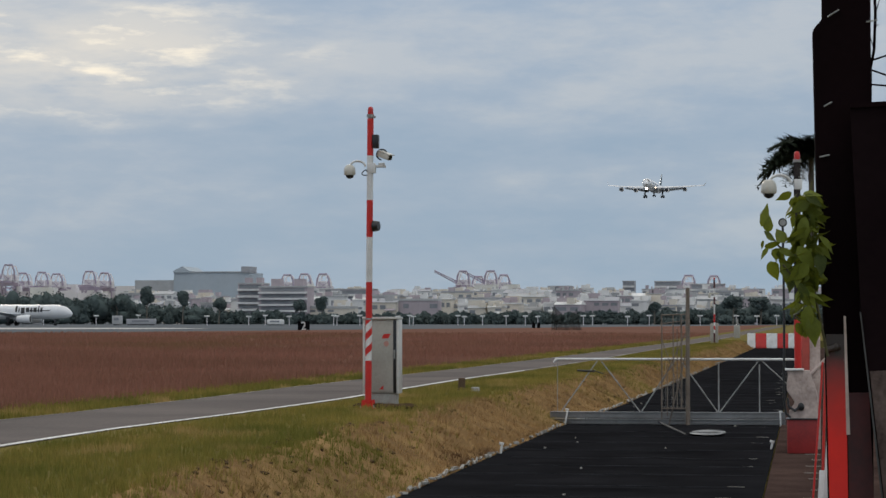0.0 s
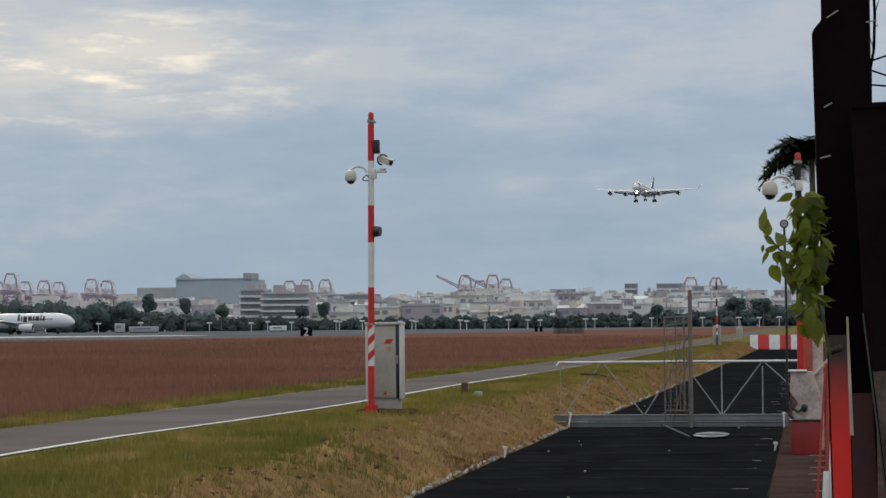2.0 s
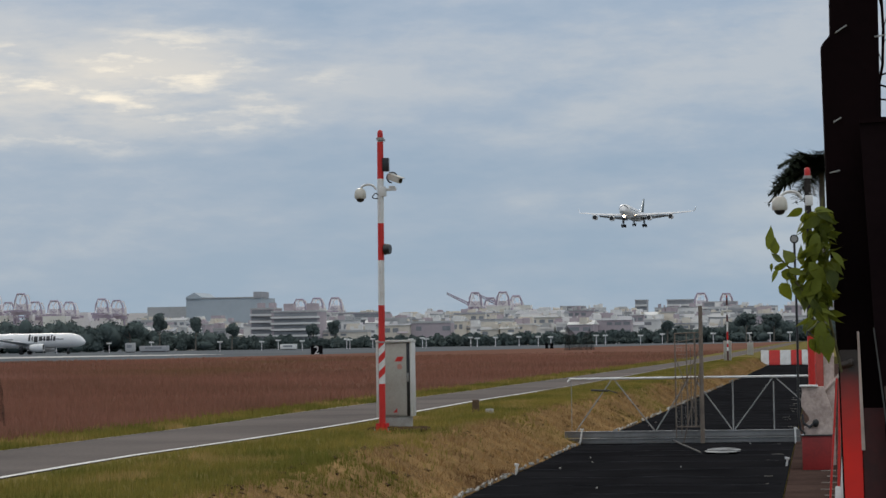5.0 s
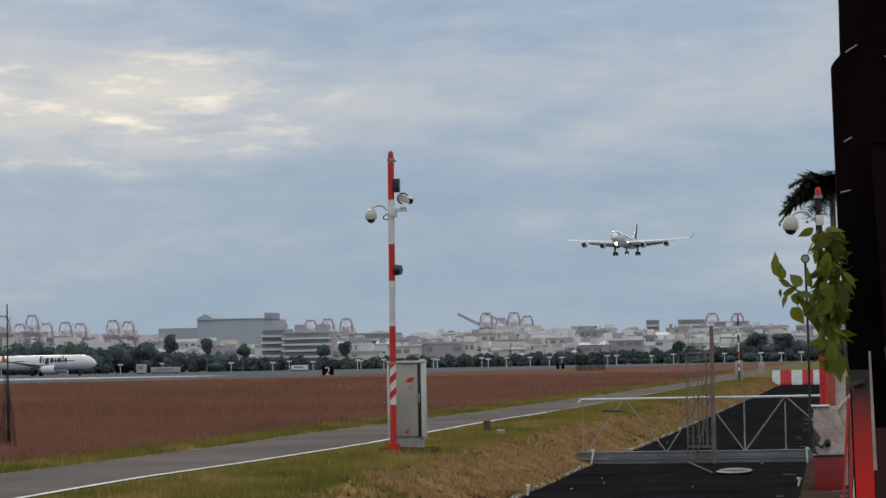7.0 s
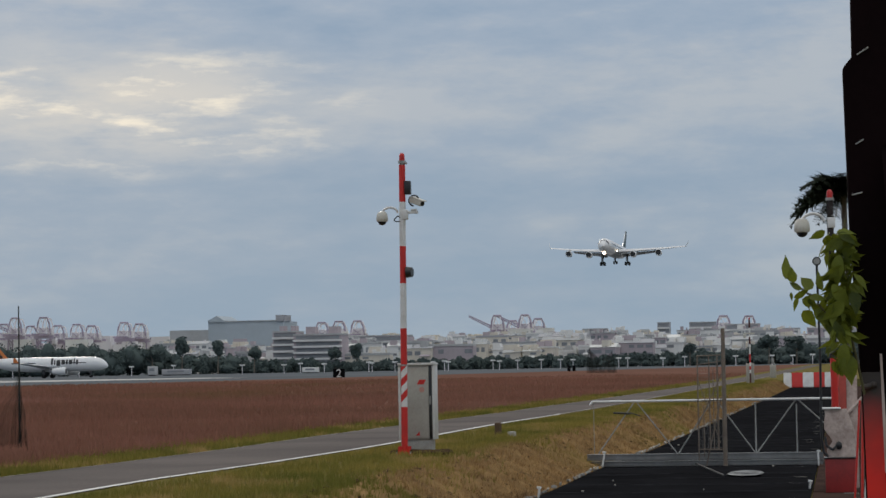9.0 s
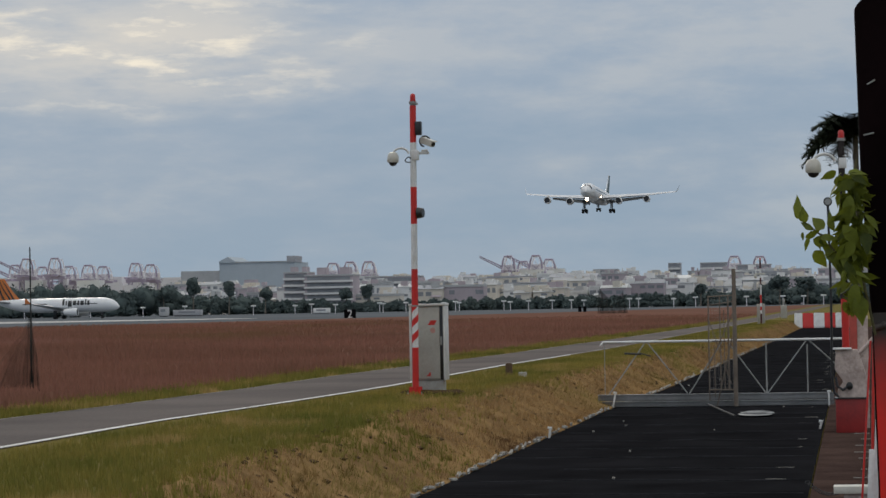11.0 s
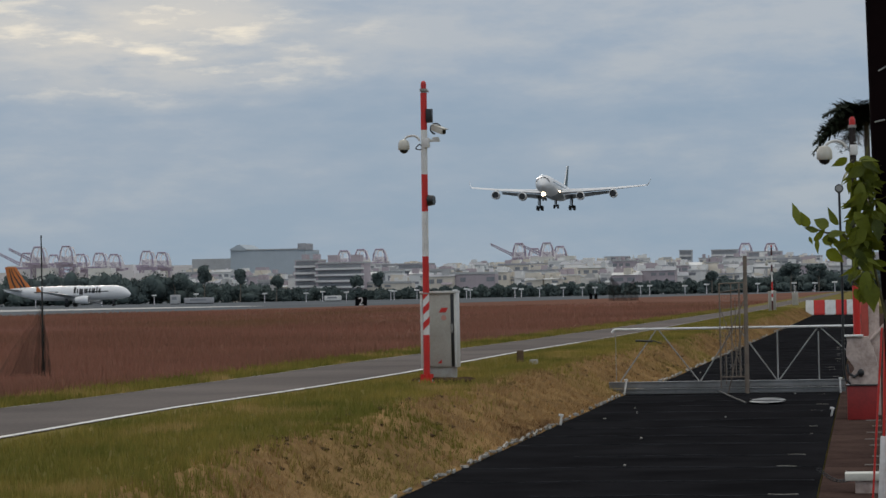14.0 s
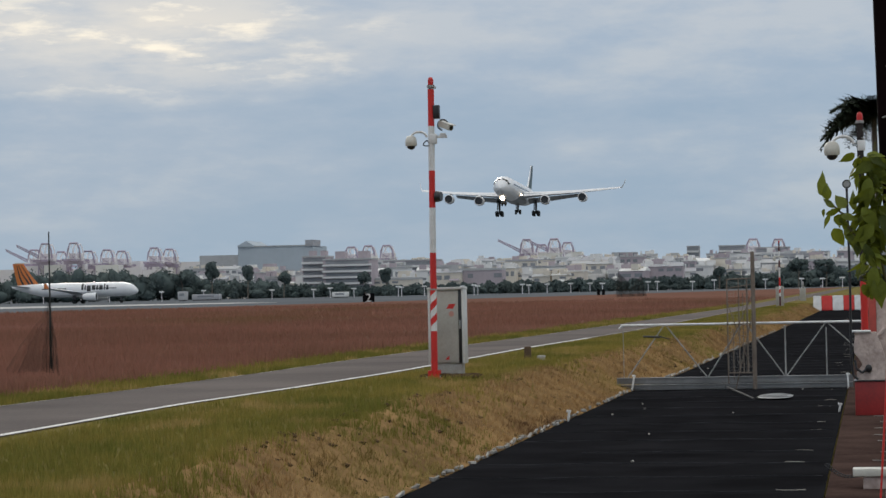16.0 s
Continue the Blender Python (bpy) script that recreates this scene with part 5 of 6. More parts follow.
vt.links.new(veil_noise.outputs["Fac"], veil_range.inputs[0])
vt.links.new(veil_range.outputs[0], veil_mix.inputs[0])
vt.links.new(clear.outputs[0], veil_mix.inputs[1])
vt.links.new(vt.nodes["Principled BSDF"].outputs[0], veil_mix.inputs[2])
vt.links.new(veil_mix.outputs[0], vt.nodes["Material Output"].inputs["Surface"])


def bird_net(m, h, left, right, top, label, lean=0.0, slope=0.55, folds=((0.0, 1.0), (0.05, 0.72), (-0.06, 0.2))):
    """Pole of height h; a fine net hangs from it at the height top and spreads to both sides."""
    n = thing("bird_net", m, label, "net", "bird nets in the field")
    k = h / 3
    b = B()
    tube(b, (0, 0, 0), (lean, 0, h), 0.024 * k, 0.013 * k, 8)
    part("net_pole", b, M_MESHNET, n, "thin dark net pole")
    for layer_y, shrink in ((q * k, w) for q, w in folds):
        vs_, fs_ = [], []
        nu, nv = 24, 12
        for i in range(nu + 1):
            u = -1 + 2 * i / nu
            x = (u * right if u > 0 else u * left) * shrink
            rim = top * (1 - slope * abs(u) ** 0.7) + 0.05 * k * noise.noise((u * 3, layer_y * 9, 1))
            for q in range(nv + 1):
                v = q / nv
                fold = 0.10 * k * math.sin(u * 11 + v * 2) * (0.3 + v)
                vs_.append((x * (0.55 + 0.45 * v) + lean * rim / h * (1 - v) + 0.03 * k * noise.noise((u * 4, v * 4, layer_y)), layer_y + fold, max(0.02, rim * (1 - v))))
        for i in range(nu):
            for q in range(nv):
                a = i * (nv + 1) + q
                fs_.append((a, a + 1, a + nv + 2, a + nv + 1))
        o_ = raw("netting", vs_, fs_, M_VEIL, True)
        o_.parent = n
        tagged(o_, "fine dark netting hanging in folds")
    return n


bird_net(pose(-17.0, 50.6, 0), 3.1, 1.15, 0.24, 1.75, "thin pole with a bunched dark bird net in the brown field")
bird_net(pose(-39.9, 406, 0), 4.4, 1.0, 2.2, 4.2, "dark bird net drooping from a leaning pole in the brown field", -0.5, 0.35, ((0.0, 1.0), (0.05, 0.9), (-0.06, 0.8), (0.1, 0.5)))
bird_net(pose(-36.2, 404, 0), 3.6, 2.6, 0.6, 3.5, "dark bird net drooping from a short pole in the brown field", -0.3, 0.3, ((0.0, 1.0), (0.05, 0.9), (-0.06, 0.7), (0.1, 0.4)))


def numeral(parent, char, size, m):
    cu = bpy.data.curves.new("numeral", "FONT")
    cu.body, cu.size, cu.align_x, cu.extrude = char, size, "CENTER", 0.01
    tmp = new("numeral_source", cu)
    me = bpy.data.meshes.new_from_object(tmp.evaluated_get(bpy.context.evaluated_depsgraph_get()))
    bpy.data.objects.remove(tmp)
    me.materials.clear()
    me.materials.append(M_WHITE)
    ob = new("numeral", me)
    ob.parent = parent
    ob.matrix_basis = m
    return tagged(ob, "white numeral")


sign = thing("distance_sign", pose(-74.0, 367.8, 0), "black runway distance sign with a white numeral", "sign")
b = B()
box(b, -0.88, 0.88, -0.12, 0.12, 0.18, 1.45, 0.03)
part("face", b, M_SIGN, sign)
for x in (-0.6, 0.6):
    b = B()
    box(b, x - 0.06, x + 0.06, -0.06, 0.06, 0, 0.18, 0.01)
    part("leg", b, M_GALV, sign)
numeral(sign, "2", 1.72, pose(0.0, -0.135, 0.22, 90, 0, 0))
for dx in (-0.45, 0.55):
    s2 = thing("sign_box", pose(-52.9 + dx, 496, 0), "narrow black sign box beside the runway", "sign")
    b = B()
    box(b, -0.3, 0.3, -0.1, 0.1, 0.05, 1.15, 0.03)
    part("face", b, M_SIGN, s2)
    b = B()
    box(b, -0.1, 0.1, -0.08, 0.08, 0, 0.06)
    part("leg", b, M_GALV, s2)


# ================= distance: trees, lamps, town, cranes =================
def at(bearing, dist):
    """Place on the ground: degrees from +y towards +x, metres ahead."""
    return dist * math.tan(radians(bearing)), dist


def leaf_cloud(centres, rnd, per, size):
    """Small leaf planes scattered round blob centres (x, y, z, rx, rz)."""
    vs, fs = [], []
    for x, y, z, rx, rz in centres:
        for _ in range(per):
            d = Vector((rnd.gauss(0, 1), rnd.gauss(0, 1), rnd.gauss(0, 1))).normalized() * rnd.uniform(0.72, 1.05)
            p = Vector((x + d.x * rx, y + d.y * rx, max(0.15, z + d.z * rz)))
            u = Vector((rnd.uniform(-1, 1), rnd.uniform(-1, 1), rnd.uniform(-1, 1))).normalized()
            w = u.orthogonal().normalized()
            s = size * rnd.uniform(0.5, 1.3)
            i = len(vs)
            vs += [p + u * s, p + w * s * 0.7, p - u * s, p - w * s * 0.7]
            fs.append((i, i + 1, i + 2, i + 3))
    return vs, fs


def blob_core(bm, x, y, z, rx, rz, k):
    vsn = bmesh.ops.create_icosphere(bm, subdivisions=2, radius=1, matrix=Matrix.Translation((x, y, z)) @ Matrix.Diagonal((rx * 0.78, rx * 0.78, rz * 0.78, 1)))["verts"]
    for v in vsn:
        v.co += 0.25 * rx * noise.noise_vector(v.co * (0.8 / rx) + Vector((k, 0, 0)))


rnd = random.Random(4)
WOODS = [(-19.5, -15.3, 900, 10.5, 13.5), (-15.4, -13.6, 905, 6.0, 8.5), (-13.7, -11.9, 900, 4.0, 6.2), (-11.9, -9.5, 895, 3.2, 5.0), (-9.5, -6.6, 890, 3.6, 5.0), (-6.6, -4.2, 890, 3.6, 5.6), (-4.2, -2.2, 880, 4.2, 6.4), (-2.2, 0.2, 870, 5.5, 9.0), (0.2, 4.0, 860, 6.0, 9.0)]
centres = []
for b0, b1, dist, h0, h1 in WOODS:
    k = b0
    while k < b1:
        x, y = at(k, dist + rnd.uniform(-12, 12))
        h = rnd.uniform(h0, h1)
        r = rnd.uniform(0.34, 0.5) * h
        centres.append((x, y, h * 0.42, r, h * 0.46))
        if rnd.random() < 0.8:
            centres.append((x + rnd.uniform(-r, r), y - 4, h * 0.62, r * 0.6, h * 0.36))
        centres.append((x + rnd.uniform(-r, r), y - 6, h * 0.22, r * 0.8, h * 0.24))
        for _ in range(2):
            centres.append((x + rnd.uniform(-1.5, 1.5) * r, y - rnd.uniform(0, 7), h * rnd.uniform(0.3, 0.66), r * rnd.uniform(0.3, 0.55), h * rnd.uniform(0.14, 0.26)))
        k += rnd.uniform(0.09, 0.16) * (h / 6) ** 0.5
seed_bm = B()
bmesh.ops.create_icosphere(seed_bm, subdivisions=2, radius=1)
ICO_V, ICO_F = [v.co.copy() for v in seed_bm.verts], [[v.index for v in f.verts] for f in seed_bm.faces]
seed_bm.free()
vs, fs = [], []
for i, (x, y, z, rx, rz) in enumerate(centres):
    n0 = len(vs)
    for v in ICO_V:
        p = Vector((x + v.x * rx * 0.78, y + v.y * rx * 0.78, z + v.z * rz * 0.78))
        vs.append(p + 0.25 * rx * noise.noise_vector(p * (0.8 / rx) + Vector((i, 0, 0))))
    fs += [[n0 + q for q in f] for f in ICO_F]
belt = thing("tree_belt", pose(0, 0, 0), "long hazy belt of low green trees beyond the runway", "trees", kind="stuff")
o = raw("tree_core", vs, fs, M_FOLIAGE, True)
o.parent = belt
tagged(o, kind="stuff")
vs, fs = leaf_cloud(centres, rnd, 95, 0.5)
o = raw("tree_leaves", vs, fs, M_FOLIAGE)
o.parent = belt
tagged(o, kind="stuff")


def far_tree(bearing, dist, h, crown_r, seed, label):
    x, y = at(bearing, dist)
    t = thing("tree", pose(x, y, 0), label, "tree", "single trees beyond the runway")
    rn = random.Random(seed)
    b = B()
    tube(b, (0, 0, 0), (0.2, 0, h * 0.6), 0.28, 0.16, 8)
    for i in range(5):
        a = rn.uniform(0, 6.3)
        tube(b, (0.15, 0, h * (0.4 + 0.05 * i)), (crown_r * 0.7 * math.cos(a), crown_r * 0.7 * math.sin(a), h * (0.6 + 0.07 * i)), 0.10, 0.04, 6)
    part("trunk", b, M_BARK, t)
    cs = []
    for i in range(9):
        a, q = rn.uniform(0, 6.3), rn.uniform(0.2, 0.75)
        cs.append((crown_r * q * math.cos(a), crown_r * q * math.sin(a), h * rn.uniform(0.58, 0.88), crown_r * rn.uniform(0.35, 0.55), h * rn.uniform(0.09, 0.15)))
    vs, fs = leaf_cloud(cs, rn, 70, 0.45)
    b = B()
    for i, c in enumerate(cs):
        blob_core(b, *c, i + seed)
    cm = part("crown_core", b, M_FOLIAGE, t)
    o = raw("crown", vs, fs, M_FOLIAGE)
    o.parent = t
    return t


for i, (bg_, d, h, r) in enumerate(((-14.93, 880, 14.2, 2.7), (-14.12, 880, 13.2, 2.9), (-13.3, 880, 10.5, 3.0), (-11.45, 885, 9.6, 2.4), (-10.95, 885, 10.4, 2.9), (-15.6, 890, 11.0, 3.5), (-1.62, 840, 10.2, 4.0), (-1.0, 840, 9.5, 3.6), (-3.4, 860, 8.5, 2.5))):
    far_tree(bg_, d, h, r, 30 + i, "hazy round-crowned tree standing above the tree belt")

# perimeter lamps in a row
lamp0 = None
for x in (-271, -260, -248, -232, -216, -192, -178, -172, -164, -152, -149, -143, -130, -128, -124, -111, -107, -103, -94, -89, -86, -71, -68, -56, -50, -33, -22, -16, -9):
    if lamp0 is None:
        lamp0 = thing("field_lamp", pose(x, 800, 0), "short airfield lamp post with a broad white head", "lamp", "airfield lamp posts")
        b = B()
        tube(b, (0, 0, 0), (0, 0, 3.0), 0.13, 0.10, 8)
        part("post", b, M_CRANE_W, lamp0)
        b = B()
        box(b, -0.85, 0.85, -0.25, 0.25, 2.95, 3.4, 0.12)
        part("head", b, M_WHITE, lamp0)
    else:
        copy_thing(lamp0, pose(x + rnd.uniform(-1, 1), 800 + rnd.uniform(-8, 8), rnd.uniform(-0.5, 0.03)))

# low service sheds and vans near the parked aircraft
for x, y, w, h, m, lab in ((-207, 770, 9, 2.0, M_BLDG[4], "low pale service shed beyond the taxiway"), (-212, 760, 2.6, 3.0, M_BLDG[2], "grey service vehicle beyond the taxiway"), (-166, 780, 5, 1.8, M_BLDG[0], "small white van beyond the runway")):
    s = thing("service_shed" if w > 6.5 else "service_van", pose(x, y, 0), lab, "shed" if w > 6.5 else "van", "sheds beyond the runway")
    b = B()
    box(b, -w / 2, w / 2, -1.5, 1.5, 0.25, h, 0.15)
    part("body", b, m, s)
    b = B()
    box(b, -w * 0.3, w * 0.3, -1.52, -1.49, h * 0.5, h * 0.8)
    part("window", b, M_WIN, s)
    b = B()
    box(b, -w / 2 + 0.3, w / 2 - 0.3, -1.3, 1.3, 0, 0.26)
    part("base", b, M_TYRE, s)


def house(x, y, w, d, h, floors, wall_m, rn, roof_kind):
    hs = thing("building", pose(x, y, 0, 0, 0, rn.uniform(-8, 8)), rn.choice(("pale concrete town building with bands of windows", "low white town building with a flat roof", "hazy flat-roofed apartment block")), "building", "town buildings")
    b = B()
    box(b, -w / 2, w / 2, 0, d, 0, h)
    part("wall", b, wall_m, hs, "", False)
    fh = h / floors
    win = B()
    for f in range(floors):
        n = max(2, int(w / 3.4))
        for i in range(n):
            if rn.random() < 0.3:
                continue
            cx = -w / 2 + (i + 0.5) * w / n
            ww = w / n * rn.choice((0.3, 0.36, 0.42))
            box(win, cx - ww, cx + ww, -0.12, 0.05, f * fh + fh * 0.36, f * fh + fh * 0.74)
        if floors > 2 and rn.random() < 0.3:
            b = B()
            box(b, -w / 2 - 0.2, w / 2 + 0.2, -0.9, 0.02, f * fh + 0.02, f * fh + fh * 0.2)
            part("balcony", b, M_BLDG[0], hs, "", False)
    tagged(part("window", win, M_WIN, hs, "dark windows", False), kind="stuff")
    b = B()
    if roof_kind == 0:
        box(b, -w / 2 - 0.3, w / 2 + 0.3, -0.4, d + 0.3, h, h + 0.5)
    elif roof_kind == 1:
        loft(b, [[(-w / 2 - 0.3, -0.5, h), (w / 2 + 0.3, -0.5, h), (w / 2 + 0.3, d + 0.3, h), (-w / 2 - 0.3, d + 0.3, h)], [(-w / 2, d * 0.45, h + 1.6), (w / 2, d * 0.45, h + 1.6), (w / 2, d * 0.55, h + 1.6), (-w / 2, d * 0.55, h + 1.6)]])
    else:
        box(b, -w / 2, w / 2, -0.3, d, h, h + 0.9)
    part("roof", b, rn.choice((M_BLDG[0], M_BLDG[2], M_BLDG[4])), hs, "", False)
    if rn.random() < 0.75:
        b = B()
        cx, tw = rn.uniform(-w * 0.3, w * 0.3), rn.uniform(1.2, 3.0)
        box(b, cx - tw, cx + tw, d * 0.3, d * 0.7, h + 0.3, h + rn.uniform(2.0, 3.6))
        part("stair_tower", b, wall_m, hs, "", False)
    b = B()   # parapet steps, sheds and pipes on the roof
    for _ in range(rn.randint(2, 5)):
        cx, cw, ch = rn.uniform(-w * 0.42, w * 0.42), rn.uniform(0.3, 1.6), rn.uniform(0.8, 2.4)
        box(b, cx - cw, cx + cw, d * rn.uniform(0.0, 0.3), d * 0.5, h + 0.3, h + 0.4 + ch)
    tagged(part("roof_clutter", b, rn.choice((M_BLDG[0], M_BLDG[1], M_BLDG[2], M_BLDG[3])), hs, "", False), kind="stuff")
    if rn.random() < 0.4:
        b = B()   # sheet-metal awning over the front
        q0, aw = rn.uniform(-w * 0.35, w * 0.1), rn.uniform(w * 0.15, w * 0.4)
        loft(b, [[(q0, -1.6, fz), (q0, 0, fz + 0.7), (q0, 0, fz + 0.85), (q0, -1.6, fz + 0.12)] if side == 0 else [(q0 + aw, -1.6, fz), (q0 + aw, 0, fz + 0.7), (q0 + aw, 0, fz + 0.85), (q0 + aw, -1.6, fz + 0.12)] for side in (0, 1) for fz in (h * 0.62,)])
        part("awning", b, rn.choice((M_BLDG[0], M_BLDG[2], M_BLDG[3])), hs, "", False)
    if rn.random() < 0.5:
        b = B()
        cx = rn.uniform(-w * 0.4, w * 0.4)
        tube(b, (cx, d * 0.4, h + 0.4), (cx, d * 0.4, h + 2.2), 0.8, 0.8, 10)
        part("water_tank", b, M_CRANE_W, hs)
    return hs


rnd = random.Random(12)
ROWS = [(985, 6.0, 9.5, 2, 3), (1090, 8.5, 11.5, 2, 4), (1210, 10.5, 14.5, 3, 4), (1360, 13.5, 17.5, 4, 5), (1540, 17.0, 20.5, 5, 6), (1740, 20.5, 24.5, 6, 7)]
for dist, h0, h1, f0, f1 in ROWS:
    k = -15.4 + rnd.uniform(0, 0.5)
    while k < 4.0:
        w = rnd.choice((rnd.uniform(5, 10), rnd.uniform(8, 15), rnd.uniform(14, 24))) * dist / 1200
        x, y = at(k, dist + rnd.uniform(-30, 30))
        h = rnd.uniform(h0 * 0.82, h1 * 1.02)
        if dist > 1500:
            h = h0 + (h - h0) * (0.45 if -9 < k < -5 else 1.0)
        house(x, y, w, rnd.uniform(9, 16), h, rnd.randint(f0, f1), rnd.choice(M_BLDG[:2] * 3 + M_BLDG[2:4] + M_BLDG[:1]), rnd, rnd.choice((0, 0, 1, 2)))
        k += math.degrees(w / dist) * rnd.uniform(0.9, 1.15)


def landmark(bearing, dist, w, h, floors, wall_m, label, tower=0.0):
    x, y = at(bearing, dist)
    hs = thing("apartment_block", pose(x, y, 0), label, "building")
    b = B()
    box(b, -w / 2, w / 2, 0, 14, 0, h)
    part("wall", b, wall_m, hs, "", False)
    fh = h / floors
    for f in range(floors):
        b = B()
        box(b, -w / 2 + w * 0.05, w / 2 - w * 0.05, -0.1, 0.1, f * fh + fh * 0.35, f * fh + fh * 0.9)
        part("window", b, M_WIN, hs, "band of dark windows", False)
        b = B()
        box(b, -w / 2 - 0.1, w / 2 + 0.1, -1.3, 0.02, f * fh, f * fh + fh * 0.3)
        part("balcony", b, M_BLDG[0], hs, "white balcony parapet", False)
    if tower:
        for sx in (-0.28, 0.2):
            b = B()
            box(b, sx * w, sx * w + w * 0.2, 3, 9, h, h + tower)
            part("roof_tower", b, wall_m, hs, "", False)
    b = B()
    box(b, -w / 2 - 0.2, w / 2 + 0.2, -0.3, 14.2, h, h + 0.6)
    part("roof", b, M_BLDG[2], hs, "", False)


landmark(-12.6, 962, 9.5, 15.6, 6, M_BLDG[3], "pinkish grey apartment block with stacked balconies", 2.6)
landmark(-11.85, 955, 19, 14.2, 6, M_BLDG[3], "pinkish apartment block with white balcony bands", 3.4)
landmark(-10.4, 1500, 34, 20.0, 5, M_BLDG[3], "broad pinkish grey building above the town roofs")
landmark(-3.98, 1700, 8, 27.5, 7, M_BLDG[4], "narrow dark tower block above the town")
landmark(-3.1, 1650, 17, 26.5, 7, M_BLDG[4], "grey tower block rising above the town roofs")
landmark(-5.55, 1500, 14, 21.5, 5, M_BLDG[3], "pinkish grey block on the town skyline")
landmark(-2.2, 1600, 22, 24.0, 6, M_BLDG[3], "pinkish hazy block on the town skyline")
# big grey industrial hall
x, y = at(-13.35, 1500)
hall = thing("industrial_hall", pose(x, y, 0), "large blue grey industrial hall with a gabled end bay", "hall")
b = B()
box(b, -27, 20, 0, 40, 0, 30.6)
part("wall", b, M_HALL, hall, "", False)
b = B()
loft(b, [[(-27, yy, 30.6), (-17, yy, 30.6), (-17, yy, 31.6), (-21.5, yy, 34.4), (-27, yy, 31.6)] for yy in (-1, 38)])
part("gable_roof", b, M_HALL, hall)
b = B()
box(b, 15.5, 20.5, -1, 20, 30.4, 34.2)
part("roof_house", b, M_BLDG[4], hall, "", False)
b = B()
box(b, -17, 15, -0.6, 40.3, 30.6, 31.2)
part("roof", b, M_BLDG[2], hall, "", False)
b = B()
box(b, -52, -27.2, 2, 36, 0, 26.0)
part("annex", b, M_BLDG[2], hall, "lower grey annex", False)


def crane(bearing, dist, h, boom, label):
    x, y = at(bearing, dist)
    c = thing("harbour_crane", pose(x, y, 0), label, "crane", "container cranes on the skyline")
    g = h * 0.62
    for sx in (-1, 1):
        for yy in (0, 16):
            b = B()
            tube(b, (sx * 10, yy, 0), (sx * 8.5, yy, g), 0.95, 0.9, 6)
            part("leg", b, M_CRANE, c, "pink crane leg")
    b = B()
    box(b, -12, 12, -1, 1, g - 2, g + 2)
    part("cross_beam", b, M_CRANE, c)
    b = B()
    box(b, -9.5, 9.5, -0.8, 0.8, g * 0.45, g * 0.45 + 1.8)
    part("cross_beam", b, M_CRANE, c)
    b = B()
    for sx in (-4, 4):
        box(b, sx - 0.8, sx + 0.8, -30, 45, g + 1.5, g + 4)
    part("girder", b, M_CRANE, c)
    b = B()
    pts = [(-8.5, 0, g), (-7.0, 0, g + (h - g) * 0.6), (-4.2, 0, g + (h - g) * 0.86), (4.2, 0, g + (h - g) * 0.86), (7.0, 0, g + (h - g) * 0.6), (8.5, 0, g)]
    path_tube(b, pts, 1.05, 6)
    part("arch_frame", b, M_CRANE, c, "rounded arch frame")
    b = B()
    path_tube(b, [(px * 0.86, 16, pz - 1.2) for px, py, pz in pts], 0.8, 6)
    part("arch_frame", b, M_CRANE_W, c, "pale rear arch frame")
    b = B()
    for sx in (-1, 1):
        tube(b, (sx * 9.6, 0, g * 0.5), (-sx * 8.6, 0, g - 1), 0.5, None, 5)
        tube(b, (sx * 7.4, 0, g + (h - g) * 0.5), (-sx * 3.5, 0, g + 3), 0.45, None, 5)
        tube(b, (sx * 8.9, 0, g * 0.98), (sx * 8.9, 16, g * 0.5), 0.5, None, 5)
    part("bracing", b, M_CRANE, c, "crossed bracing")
    b = B()
    for q in range(5):
        tube(b, (-9 + q * 4.5, -1, g + 2), (-6.75 + q * 4.5, -1, g + 5), 0.35, None, 5)
        tube(b, (-6.75 + q * 4.5, -1, g + 5), (-4.5 + q * 4.5, -1, g + 2), 0.35, None, 5)
    tube(b, (-10, -1, g + 5), (14, -1, g + 5), 0.4, None, 5)
    part("walkway_lattice", b, M_CRANE_W, c, "pale lattice walkway")
    b = B()
    tube(b, (-4, 0, g + (h - g) * 0.86), (-6, -8, g + 3), 0.5, None, 5)
    tube(b, (4, 0, g + (h - g) * 0.86), (6, -8, g + 3), 0.5, None, 5)
    tube(b, (-4, 0, g + (h - g) * 0.86), (4, -4, g + 6), 0.4, None, 5)
    part("stay", b, M_CRANE_W, c)
    b = B()
    box(b, -7.5, 8.5, 4, 14, g + 2.0, g + 11.0, 0.6)
    part("machinery_house", b, M_CRANE_W, c, "pale machinery house")
    b = B()
    box(b, 9, 14, 2, 10, g - 9, g - 2, 0.3)
    part("cabin", b, M_CRANE_W, c)
    if boom:
        b = B()
        ln = 34.0
        a = radians(35)
        for off_ in (0, 3.2):
            tube(b, (-8, 0, g + 6 + off_), (-8 - ln * math.cos(a), 0, g + 6 + off_ * 0.6 + ln * math.sin(a) * 0.75), 0.7, 0.5, 6)
        for i in range(8):
            k0, k1 = i / 8, (i + 1) / 8
            tube(b, (-8 - ln * math.cos(a) * k0, 0, g + 6 + ln * math.sin(a) * 0.75 * k0), (-8 - ln * math.cos(a) * k1, 0, g + 9.2 - 1.3 * k1 + ln * math.sin(a) * 0.75 * k1), 0.4, None, 5)
        part("raised_boom", b, M_CRANE, c, "raised lattice boom")


